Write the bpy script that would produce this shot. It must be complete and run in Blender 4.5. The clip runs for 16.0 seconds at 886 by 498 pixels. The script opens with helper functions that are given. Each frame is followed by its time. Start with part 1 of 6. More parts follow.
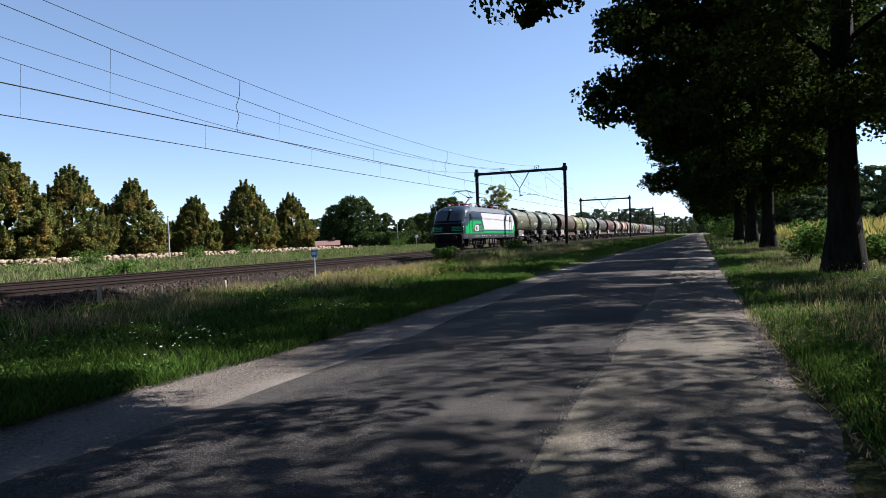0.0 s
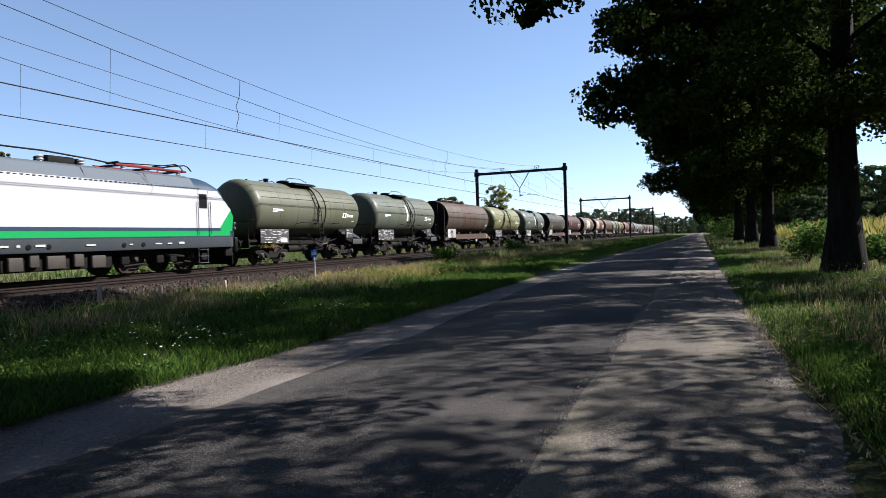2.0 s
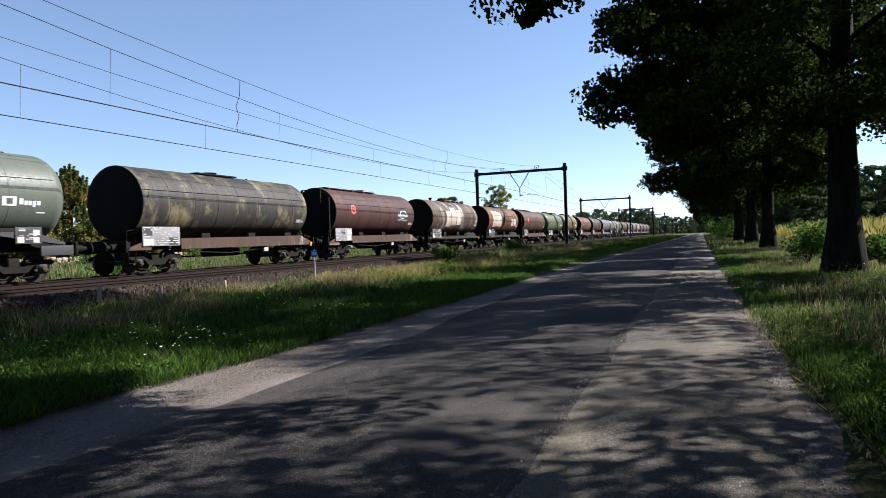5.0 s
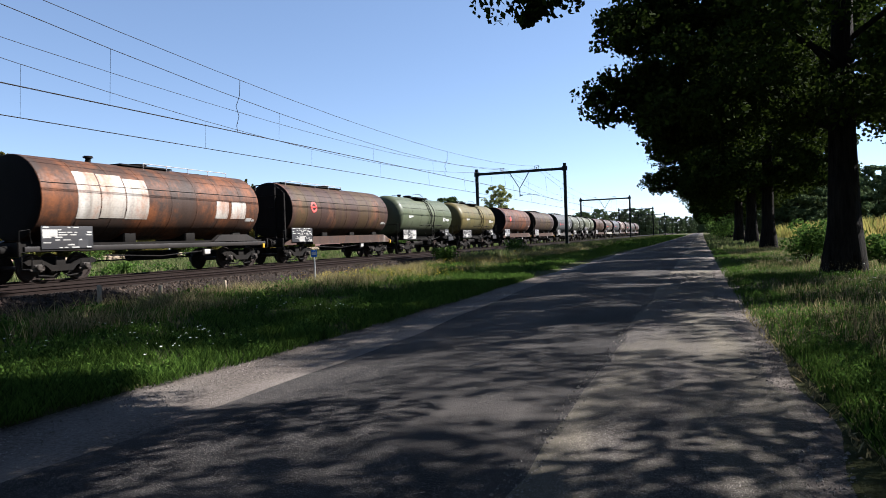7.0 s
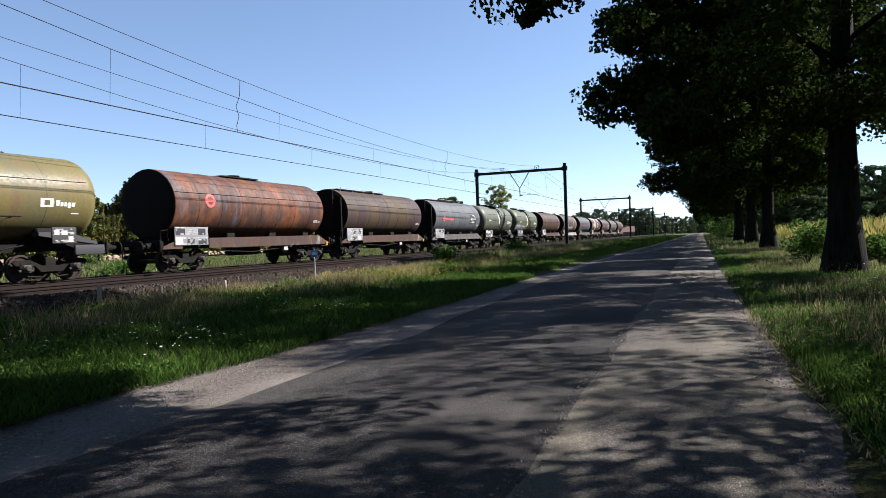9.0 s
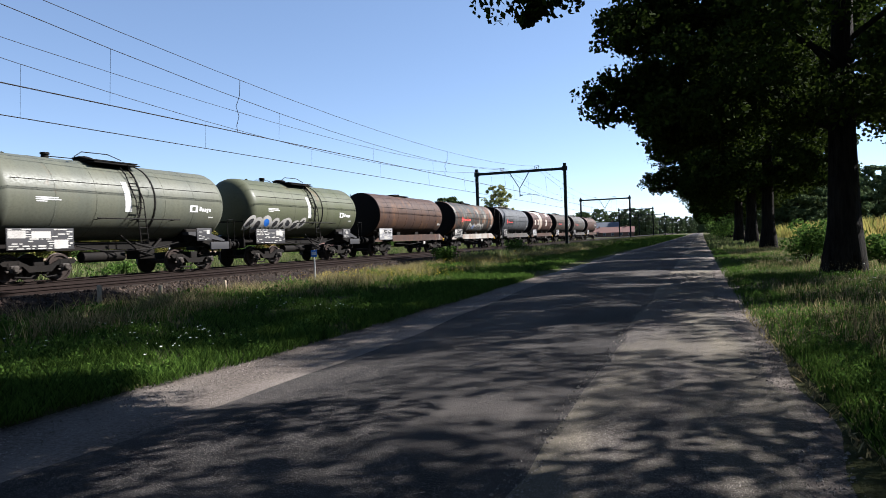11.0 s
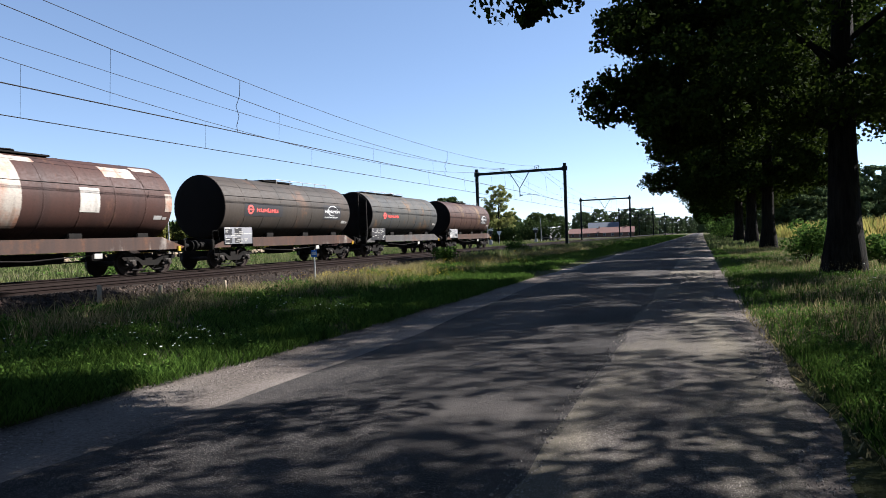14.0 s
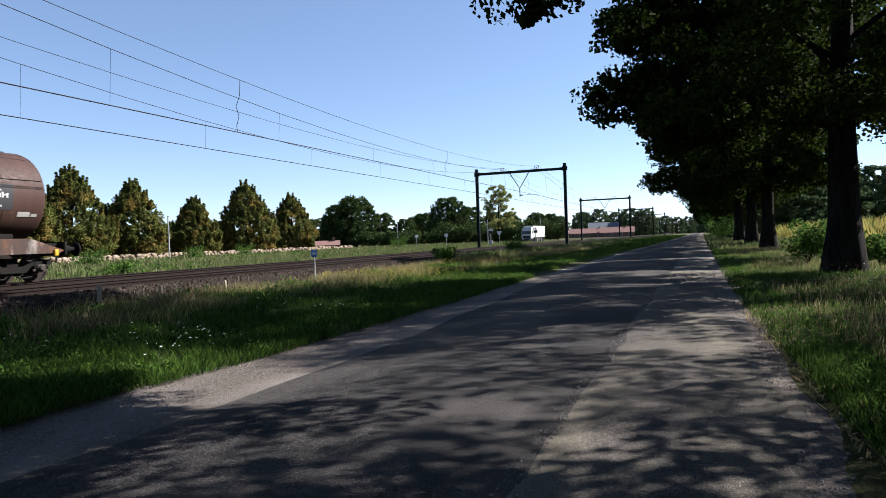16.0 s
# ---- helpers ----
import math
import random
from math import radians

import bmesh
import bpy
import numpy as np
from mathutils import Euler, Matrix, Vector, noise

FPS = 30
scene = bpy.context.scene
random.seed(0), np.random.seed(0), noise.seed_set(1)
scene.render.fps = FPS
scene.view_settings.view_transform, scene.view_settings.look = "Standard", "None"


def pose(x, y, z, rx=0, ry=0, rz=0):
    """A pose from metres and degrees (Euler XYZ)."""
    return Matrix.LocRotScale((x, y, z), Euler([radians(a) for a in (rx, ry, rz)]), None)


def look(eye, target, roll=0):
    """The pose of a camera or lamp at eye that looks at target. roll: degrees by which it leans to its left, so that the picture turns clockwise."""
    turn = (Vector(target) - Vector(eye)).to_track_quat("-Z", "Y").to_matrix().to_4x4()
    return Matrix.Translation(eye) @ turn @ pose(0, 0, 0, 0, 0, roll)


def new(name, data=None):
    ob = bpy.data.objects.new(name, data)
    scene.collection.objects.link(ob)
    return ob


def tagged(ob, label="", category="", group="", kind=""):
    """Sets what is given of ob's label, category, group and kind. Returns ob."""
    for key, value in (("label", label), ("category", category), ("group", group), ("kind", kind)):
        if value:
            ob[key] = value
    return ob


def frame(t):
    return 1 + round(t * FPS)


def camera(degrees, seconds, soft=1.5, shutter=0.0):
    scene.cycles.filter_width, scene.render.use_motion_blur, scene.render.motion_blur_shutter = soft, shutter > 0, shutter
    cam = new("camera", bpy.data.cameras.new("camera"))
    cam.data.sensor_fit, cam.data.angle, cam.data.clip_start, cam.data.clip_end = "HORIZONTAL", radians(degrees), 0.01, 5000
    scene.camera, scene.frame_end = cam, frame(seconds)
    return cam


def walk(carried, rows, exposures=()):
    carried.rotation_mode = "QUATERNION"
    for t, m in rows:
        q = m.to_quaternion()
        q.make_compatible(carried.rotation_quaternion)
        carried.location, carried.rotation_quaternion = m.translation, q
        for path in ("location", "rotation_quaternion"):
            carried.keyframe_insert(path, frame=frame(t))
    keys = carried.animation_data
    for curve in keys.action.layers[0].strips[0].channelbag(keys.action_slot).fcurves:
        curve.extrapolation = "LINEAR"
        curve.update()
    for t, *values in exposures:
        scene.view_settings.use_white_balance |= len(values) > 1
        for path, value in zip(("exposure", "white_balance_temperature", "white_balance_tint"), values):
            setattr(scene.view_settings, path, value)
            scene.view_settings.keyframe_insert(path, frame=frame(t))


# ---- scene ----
# A double railway line beside a country lane lined with oaks; a locomotive hauls tank wagons past.
EYE = Vector((0, 0, 1.5))
AIM = Vector((-0.36148978, 0.93227339, -0.01383687))
RAIL = 0.57                 # height of the rail heads above the lane
FAR_TRACK, NEAR_TRACK = -21.05, -17.05
SPEED = 24.16               # m/s, towards -Y
START = 54.87               # the front buffers at 0 s

cam = camera(67.09, 16.0, soft=0.55, shutter=0.06)
walk(cam, [(0, look(EYE, EYE + AIM * 10, -1.985)), (16.0, look(EYE, EYE + AIM * 10, -1.985))],
     exposures=[(0, 1.98, 6050, 13), (16.0, 1.98, 6050, 13)])

# ---- light ----
SUN_AZ, SUN_EL = 41.0, 37.5          # degrees from +X towards +Y, and above the horizon
sun_way = Vector((math.cos(radians(SUN_AZ)) * math.cos(radians(SUN_EL)),
                  math.sin(radians(SUN_AZ)) * math.cos(radians(SUN_EL)), math.sin(radians(SUN_EL))))
world = bpy.data.worlds.new("sky")
scene.world = world
world.use_nodes = True
wn = world.node_tree.nodes
sky = wn.new("ShaderNodeTexSky")
sky.sky_type = "NISHITA"
sky.sun_disc = False
sky.sun_elevation = radians(SUN_EL)
sky.sun_rotation = radians(90 - SUN_AZ)
sky.air_density, sky.dust_density, sky.ozone_density = 0.7, 0.0, 2.5
wn["Background"].inputs["Strength"].default_value = 0.066
haze = wn.new("ShaderNodeGamma")        # summer haze evens the sky out
haze.inputs["Gamma"].default_value = 0.78
world.node_tree.links.new(sky.outputs[0], haze.inputs["Color"])
world.node_tree.links.new(haze.outputs[0], wn["Background"].inputs["Color"])
sun = new("sun", bpy.data.lights.new("sun", "SUN"))
sun.data.energy, sun.data.angle, sun.data.color = 5.0, radians(0.55), (1.0, 0.95, 0.87)
sun.matrix_world = look(sun_way * 100, (0, 0, 0))


# ---- materials ----
def srgb(h):
    c = [int(h[i:i + 2], 16) / 255 for i in (0, 2, 4)]
    return tuple(x / 12.92 if x < 0.04 else ((x + 0.055) / 1.055) ** 2.4 for x in c) + (1,)


class Nodes:
    """A node material, built up by short calls."""

    def __init__(self, name, rough=0.6, metal=0.0):
        self.m = bpy.data.materials.new(name)
        self.m.use_nodes = True
        self.t = self.m.node_tree
        self.b = self.t.nodes["Principled BSDF"]
        self.b.inputs["Roughness"].default_value = rough
        self.b.inputs["Metallic"].default_value = metal
        self.b.inputs["Specular IOR Level"].default_value = 0.04
        self.co = self.t.nodes.new("ShaderNodeTexCoord").outputs["Object"]

    def link(self, a, b):
        self.t.links.new(a, b)

    def mapped(self, scale, source=None):
        n = self.t.nodes.new("ShaderNodeMapping")
        n.inputs["Scale"].default_value = scale
        self.link(source or self.co, n.inputs["Vector"])
        return n.outputs[0]

    def noise(self, scale, detail=4, rough=0.55, stretch=(1, 1, 1), source=None):
        n = self.t.nodes.new("ShaderNodeTexNoise")
        n.inputs["Scale"].default_value = scale
        n.inputs["Detail"].default_value = detail
        n.inputs["Roughness"].default_value = rough
        self.link(self.mapped(stretch, source), n.inputs["Vector"])
        return n.outputs["Fac"]

    def ramp(self, fac, a, b, lo=0.0, hi=1.0):
        n = self.t.nodes.new("ShaderNodeMapRange")
        n.inputs["From Min"].default_value, n.inputs["From Max"].default_value = a, b
        n.inputs["To Min"].default_value, n.inputs["To Max"].default_value = lo, hi
        self.link(fac, n.inputs["Value"])
        return n.outputs[0]

    def mix(self, fac, a, b):
        n = self.t.nodes.new("ShaderNodeMix")
        n.data_type = "RGBA"
        for sock, v in ((n.inputs[0], fac), (n.inputs[6], a), (n.inputs[7], b)):
            if isinstance(v, (tuple, list, float, int)):
                sock.default_value = v
            else:
                self.link(v, sock)
        return n.outputs[2]

    def math(self, op, a, b):
        n = self.t.nodes.new("ShaderNodeMath")
        n.operation = op
        for sock, v in zip(n.inputs, (a, b)):
            if isinstance(v, (float, int)):
                sock.default_value = v
            else:
                self.link(v, sock)
        return n.outputs[0]

    def bump(self, height, strength=0.3, distance=0.02):
        n = self.t.nodes.new("ShaderNodeBump")
        n.inputs["Strength"].default_value, n.inputs["Distance"].default_value = strength, distance
        self.link(height, n.inputs["Height"])
        self.link(n.outputs[0], self.b.inputs["Normal"])

    def colour(self, c):
        if isinstance(c, tuple):
            self.b.inputs["Base Color"].default_value = c
        else:
            self.link(c, self.b.inputs["Base Color"])
        return self

    def rough(self, r):
        self.link(r, self.b.inputs["Roughness"])

    def island(self):
        return self.t.nodes.new("ShaderNodeNewGeometry").outputs["Random Per Island"]

    def each(self):
        return self.t.nodes.new("ShaderNodeObjectInfo").outputs["Random"]


def painted(name, c, rough=0.45, dirt=0.35, dirt_colour=(0.06, 0.05, 0.04, 1), metal=0.0, scale=1.2, gloss=0.06):
    n = Nodes(name, rough, metal)
    n.b.inputs["Specular IOR Level"].default_value = gloss
    f = n.ramp(n.noise(scale, 6, 0.65, (1, 1, 0.5)), 0.42, 0.75, 0, dirt)
    g = n.noise(30, 3)
    n.colour(n.mix(n.math("MULTIPLY", f, n.ramp(g, 0.3, 0.6)), c, dirt_colour))
    n.rough(n.ramp(g, 0.2, 0.8, rough - 0.1, rough + 0.15))
    n.bump(g, 0.08, 0.004)
    return n.m


def leafy(name, dark, light, back=0.35, dry=None):
    """Leaves: colour differs from leaf to leaf and in patches; thin, so light comes through."""
    n = Nodes(name, 0.85)
    c = n.mix(n.island(), dark, light)
    if dry:
        c = n.mix(n.ramp(n.noise(0.45, 3), 0.5, 0.7), c, dry)
    n.colour(c)
    n.b.inputs["Specular IOR Level"].default_value = 0.02
    tr = n.t.nodes.new("ShaderNodeBsdfTranslucent")
    n.link(n.mix(0.5, c, n.mix(0.35, c, light)), tr.inputs["Color"])
    mixed = n.t.nodes.new("ShaderNodeMixShader")
    mixed.inputs[0].default_value = back
    n.link(n.b.outputs[0], mixed.inputs[1])
    n.link(tr.outputs[0], mixed.inputs[2])
    n.link(mixed.outputs[0], n.t.nodes["Material Output"].inputs["Surface"])
    return n.m


def m_asphalt(name, dark, light, grit_colour, worn):
    """Old asphalt: dark binder, pale chips, long worn streaks."""
    n = Nodes(name, 0.85)
    fine, grit, big = n.noise(110, 3, 0.7), n.noise(32, 4, 0.75), n.noise(0.5, 5, 0.6, (1.6, 0.3, 1))
    c = n.mix(n.ramp(grit, 0.35, 0.7), dark, light)
    c = n.mix(n.ramp(big, 0.42, 0.7, 0, 0.7), c, worn)
    c = n.mix(n.ramp(fine, 0.56, 0.66), c, grit_colour)
    n.colour(c)
    n.bump(n.math("ADD", fine, n.math("MULTIPLY", grit, 2.0)), 0.6, 0.012)
    return n.m


def m_shoulder():
    """Trodden sandy grit with small stones and darker crumbs."""
    n = Nodes("sandy_shoulder", 0.92)
    fine, grit, big = n.noise(120, 3, 0.7), n.noise(28, 4, 0.7), n.noise(0.7, 5, 0.6, (1.4, 0.5, 1))
    c = n.mix(n.ramp(grit, 0.35, 0.68), (0.04, 0.033, 0.028, 1), (0.14, 0.118, 0.101, 1))
    c = n.mix(n.ramp(big, 0.4, 0.68, 0, 0.6), c, (0.17, 0.148, 0.13, 1))
    c = n.mix(n.ramp(fine, 0.55, 0.72), c, (0.03, 0.025, 0.021, 1))
    n.colour(c)
    n.bump(n.math("ADD", fine, n.math("MULTIPLY", grit, 2.0)), 0.7, 0.015)
    return n.m


def m_gravel(name, a, b, size=30):
    n = Nodes(name, 0.9)
    v = n.t.nodes.new("ShaderNodeTexVoronoi")
    v.inputs["Scale"].default_value = size
    n.link(n.co, v.inputs["Vector"])
    s = n.t.nodes.new("ShaderNodeSeparateColor")
    n.link(v.outputs["Color"], s.inputs[0])
    c = n.mix(s.outputs[0], a, b)
    c = n.mix(n.ramp(n.noise(0.8, 5), 0.4, 0.7, 0, 0.6), c, tuple(x * 0.6 for x in a[:3]) + (1,))
    n.colour(c)
    n.bump(v.outputs["Distance"], 0.9, 0.03)
    return n.m


def m_ground():
    n = Nodes("meadow_ground", 0.95)
    c = n.mix(n.ramp(n.noise(0.35, 6, 0.6), 0.35, 0.65), (0.018, 0.028, 0.008, 1), (0.075, 0.067, 0.027, 1))
    c = n.mix(n.ramp(n.noise(9, 4), 0.4, 0.7, 0, 0.7), c, (0.011, 0.014, 0.006, 1))
    n.colour(c)
    n.bump(n.noise(12, 5, 0.7), 0.8, 0.08)
    return n.m


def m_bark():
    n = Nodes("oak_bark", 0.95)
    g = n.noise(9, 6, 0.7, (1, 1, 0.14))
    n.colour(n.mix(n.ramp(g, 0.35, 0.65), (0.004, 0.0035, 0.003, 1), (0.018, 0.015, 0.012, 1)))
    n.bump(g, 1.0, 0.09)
    return n.m


def m_stone():
    n = Nodes("pale_stone", 0.9)
    c = n.mix(n.island(), (0.13, 0.1, 0.07, 1), (0.23, 0.185, 0.14, 1))
    n.colour(n.mix(n.ramp(n.noise(6, 4), 0.45, 0.75), c, (0.2, 0.15, 0.1, 1)))
    n.bump(n.noise(14, 4), 0.4, 0.03)
    return n.m


MAT = dict(
    asphalt=m_asphalt("old_asphalt", (0.004, 0.0038, 0.004, 1), (0.024, 0.0225, 0.0215, 1), (0.17, 0.152, 0.138, 1), (0.054, 0.048, 0.043, 1)),
    worn_asphalt=m_asphalt("worn_asphalt", (0.008, 0.0072, 0.0068, 1), (0.075, 0.067, 0.061, 1), (0.26, 0.228, 0.206, 1), (0.135, 0.117, 0.079, 1)),
    shoulder=m_shoulder(),
    verge_gravel=m_gravel("verge_gravel", (0.09, 0.08, 0.07, 1), (0.27, 0.24, 0.21, 1), 55),
    ballast=m_gravel("ballast", (0.008, 0.006, 0.005, 1), (0.034, 0.027, 0.022, 1), 15),
    ground=m_ground(), bark=m_bark(), stone=m_stone(),
    rail=painted("worn_rail_steel", (0.014, 0.0095, 0.008, 1), 0.5, 0.6, (0.011, 0.007, 0.0055, 1), 0.15),
    sleeper=painted("concrete_sleeper", (0.035, 0.029, 0.025, 1), 0.9, 0.6),
    steel_dark=painted("dark_green_steel", (0.01, 0.014, 0.0135, 1), 0.5, 0.2),
    wire=painted("copper_wire", (0.02, 0.018, 0.018, 1), 0.5, 0.2),
    under=painted("grimy_underframe", (0.006, 0.0055, 0.005, 1), 0.75, 0.4, (0.024, 0.018, 0.014, 1)),
    axle=painted("worn_axle_box", (0.03, 0.026, 0.023, 1), 0.55, 0.5),
    wheel=painted("wheel_steel", (0.024, 0.019, 0.017, 1), 0.5, 0.5, (0.05, 0.03, 0.02, 1), 0.3),
    white=painted("white_paint", (0.48, 0.48, 0.47, 1), 0.4, 0.16),
    loco_white=painted("loco_white_film", (0.27, 0.27, 0.28, 1), 0.35, 0.08, (0.4, 0.38, 0.35, 1)),
    loco_green=painted("loco_green_film", srgb("15703A"), 0.35, 0.1),
    loco_blue=painted("loco_slate_blue", srgb("1B2A39"), 0.35, 0.1, gloss=0.2),
    loco_grey=painted("loco_grey", srgb("2E3236"), 0.5, 0.3),
    loco_black=painted("loco_black", (0.004, 0.004, 0.0045, 1), 0.5, 0.1, (0.008, 0.007, 0.007, 1), gloss=0.04),
    glass=painted("dark_cab_glass", (0.02, 0.028, 0.035, 1), 0.06, 0.0, gloss=0.5),
    lamp=painted("headlamp_lens", (0.55, 0.57, 0.6, 1), 0.1, 0.1),
    red=painted("pantograph_red", (0.1, 0.012, 0.012, 1), 0.6, 0.5),
    insulator=painted("insulator_grey", (0.3, 0.3, 0.31, 1), 0.3, 0.2),
    sign_blue=painted("sign_blue", (0.025, 0.12, 0.42, 1), 0.4, 0.1),
    galvanised=painted("galvanised_post", (0.24, 0.24, 0.24, 1), 0.5, 0.3),
    yellow=painted("yellow_paint", (0.35, 0.22, 0.02, 1), 0.5, 0.2),
    logo_red=painted("faded_red_paint", (0.6, 0.09, 0.08, 1), 0.5, 0.25),
    board=painted("grey_data_board", (0.035, 0.035, 0.037, 1), 0.6, 0.3),
    panel_black=painted("black_panel", (0.03, 0.03, 0.032, 1), 0.5, 0.2),
    wood=painted("weathered_wood", (0.24, 0.2, 0.15, 1), 0.9, 0.5),
    roof_tile=painted("red_roof_tiles", (0.15, 0.088, 0.077, 1), 0.8, 0.4),
    brick=painted("brick_wall", (0.15, 0.085, 0.065, 1), 0.9, 0.3),
    slate_roof=painted("grey_roof", (0.1, 0.11, 0.125, 1), 0.7, 0.3),
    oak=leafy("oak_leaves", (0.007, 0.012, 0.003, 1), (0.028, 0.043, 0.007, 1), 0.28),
    hornbeam=leafy("hornbeam_leaves", (0.03, 0.042, 0.012, 1), (0.125, 0.13, 0.034, 1), 0.28, (0.19, 0.125, 0.034, 1)),
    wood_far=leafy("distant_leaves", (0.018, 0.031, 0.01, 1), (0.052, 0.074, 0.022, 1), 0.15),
    # distance haze is mixed into this paler leaf colour
    far_haze=leafy("hazed_far_leaves", (0.04, 0.06, 0.028, 1), (0.085, 0.115, 0.05, 1), 0.2),
    weed=leafy("weed_leaves", (0.012, 0.032, 0.006, 1), (0.09, 0.155, 0.028, 1), 0.35),
    ash=leafy("pale_leaves", (0.1, 0.12, 0.035, 1), (0.25, 0.25, 0.09, 1), 0.4),
    shrub=leafy("shrub_leaves", (0.024, 0.05, 0.01, 1), (0.075, 0.13, 0.026, 1), 0.3),
    grass=leafy("grass_blades", (0.008, 0.02, 0.004, 1), (0.066, 0.115, 0.02, 1), 0.38),
    dry_grass=leafy("dry_grass", (0.05, 0.041, 0.02, 1), (0.29, 0.245, 0.125, 1), 0.35),
    meadow=leafy("meadow_grass", (0.035, 0.055, 0.016, 1), (0.125, 0.145, 0.055, 1), 0.3, (0.15, 0.13, 0.07, 1)),
    corn=leafy("maize_leaves", (0.1, 0.12, 0.028, 1), (0.27, 0.24, 0.07, 1), 0.35, (0.3, 0.22, 0.075, 1)),
    brown_crop=leafy("brown_seed_heads", (0.09, 0.045, 0.018, 1), (0.18, 0.095, 0.04, 1), 0.2),
    petal=leafy("yellow_flowers", (0.3, 0.22, 0.02, 1), (0.48, 0.36, 0.04, 1), 0.3),
    white_petal=leafy("white_flowers", (0.55, 0.55, 0.47, 1), (0.75, 0.73, 0.62, 1), 0.3),
)


# ---- building tools ----
class Geo:
    """Collects corners and faces of one mesh."""

    def __init__(self):
        self.v, self.f = [], []

    def add(self, verts, faces):
        k = len(self.v)
        self.v += [tuple(p) for p in verts]
        self.f += [tuple(i + k for i in q) for q in faces]
        return self

    def box(self, x0, x1, y0, y1, z0, z1, c=0.0):
        """A box; c takes a chamfer off its edges along z and round its top."""
        c = min(c, (x1 - x0) * 0.45, (y1 - y0) * 0.45, (z1 - z0) * 0.45)
        if c <= 0:
            self.add([(x, y, z) for z in (z0, z1) for x, y in ((x0, y0), (x1, y0), (x1, y1), (x0, y1))],
                     [(3, 2, 1, 0), (4, 5, 6, 7), (0, 1, 5, 4), (1, 2, 6, 5), (2, 3, 7, 6), (3, 0, 4, 7)])
            return self

        def ring(d, z):
            return [(x0 + d + c, y0 + d, z), (x1 - d - c, y0 + d, z), (x1 - d, y0 + d + c, z), (x1 - d, y1 - d - c, z),
                    (x1 - d - c, y1 - d, z), (x0 + d + c, y1 - d, z), (x0 + d, y1 - d - c, z), (x0 + d, y0 + d + c, z)]
        e = c * 0.7
        return self.loft([ring(e * 0.5, z0), ring(0, z0 + e), ring(0, z1 - e), ring(e * 0.5, z1)])

    def loft(self, rings, caps=True, closed=True):
        n, k = len(rings[0]), len(self.v)
        self.v += [tuple(p) for r in rings for p in r]
        for i in range(len(rings) - 1):
            for j in range(n if closed else n - 1):
                a, b = k + i * n + j, k + i * n + (j + 1) % n
                self.f.append((a, b, b + n, a + n))
        if caps:
            self.f.append(tuple(range(k + n - 1, k - 1, -1)))
            self.f.append(tuple(range(k + (len(rings) - 1) * n, k + len(rings) * n)))
        return self

    def tube(self, points, r, n=8, r1=None):
        """A round bar along points, tapering from r to r1."""
        pts = [Vector(q) for q in points]
        rings = []
        for i, q in enumerate(pts):
            d = (pts[min(i + 1, len(pts) - 1)] - pts[max(i - 1, 0)]).normalized()
            side = d.cross(Vector((0, 0, 1)) if abs(d.z) < 0.95 else Vector((1, 0, 0))).normalized()
            up = side.cross(d)
            s = r if r1 is None else r + (r1 - r) * i / max(1, len(pts) - 1)
            rings.append([q + (side * math.cos(a) + up * math.sin(a)) * s for a in (2 * math.pi * j / n for j in range(n))])
        return self.loft(rings)

    def turned(self, profile, centre, axis="y", n=32, caps=True):
        """A turned body: profile of (place along the axis, radius)."""
        rings = []
        for s, r in profile:
            ring = []
            for j in range(n):
                a = 2 * math.pi * j / n
                u, w = r * math.cos(a), r * math.sin(a)
                ring.append({"y": (u, s, w), "x": (s, u, w), "z": (u, w, s)}[axis])
            rings.append([Vector(q) + Vector(centre) for q in ring])
        return self.loft(rings, caps)

    def prism(self, poly, x0, x1):
        """A polygon of (y, z) drawn out from x0 to x1."""
        return self.loft([[(x0, y, z) for y, z in poly], [(x1, y, z) for y, z in poly]])

    def mesh(self, name, sharp=35):
        me = bpy.data.meshes.new(name)
        me.from_pydata(self.v, [], self.f)
        bm = bmesh.new()
        bm.from_mesh(me)
        bmesh.ops.recalc_face_normals(bm, faces=bm.faces)
        bm.to_mesh(me)
        bm.free()
        if sharp:
            me.shade_smooth()
            me.set_sharp_from_angle(angle=radians(sharp))
        return me


def part(name, geo, material, parent=None, label="", sharp=35, at=None):
    """Links a Geo (or a finished mesh) as one mesh object, under its thing."""
    me = geo.mesh(name, sharp) if isinstance(geo, Geo) else geo
    if material and not me.materials:
        me.materials.append(material)
    ob = new(name, me)
    if parent:
        ob.parent = parent
    if at:
        ob.location = at
    return tagged(ob, label)


def thing(name, label, category, at=(0, 0, 0), group="", kind="", turn=0):
    ob = new(name)
    ob.empty_display_size = 0.2
    ob.matrix_basis = pose(*at, 0, 0, turn)
    return tagged(ob, label, category, group, kind)


def quads(name, centres, axes_u, axes_v, material, sharp=0):
    """Many small four-cornered leaves as one mesh: each a pointed rhombus."""
    n = len(centres)
    v = np.empty((n, 4, 3))
    v[:, 0], v[:, 2] = centres - axes_u, centres + axes_u
    v[:, 1], v[:, 3] = centres - axes_v, centres + axes_v
    me = bpy.data.meshes.new(name)
    me.vertices.add(n * 4)
    me.vertices.foreach_set("co", v.reshape(-1))
    me.loops.add(n * 4)
    me.loops.foreach_set("vertex_index", np.arange(n * 4, dtype=np.int32))
    me.polygons.add(n)
    me.polygons.foreach_set("loop_start", np.arange(0, n * 4, 4, dtype=np.int32))
    me.update(calc_edges=True)
    me.materials.append(material)
    return me


def random_dirs(rng, n):
    d = rng.normal(size=(n, 3))
    return d / np.linalg.norm(d, axis=1)[:, None]


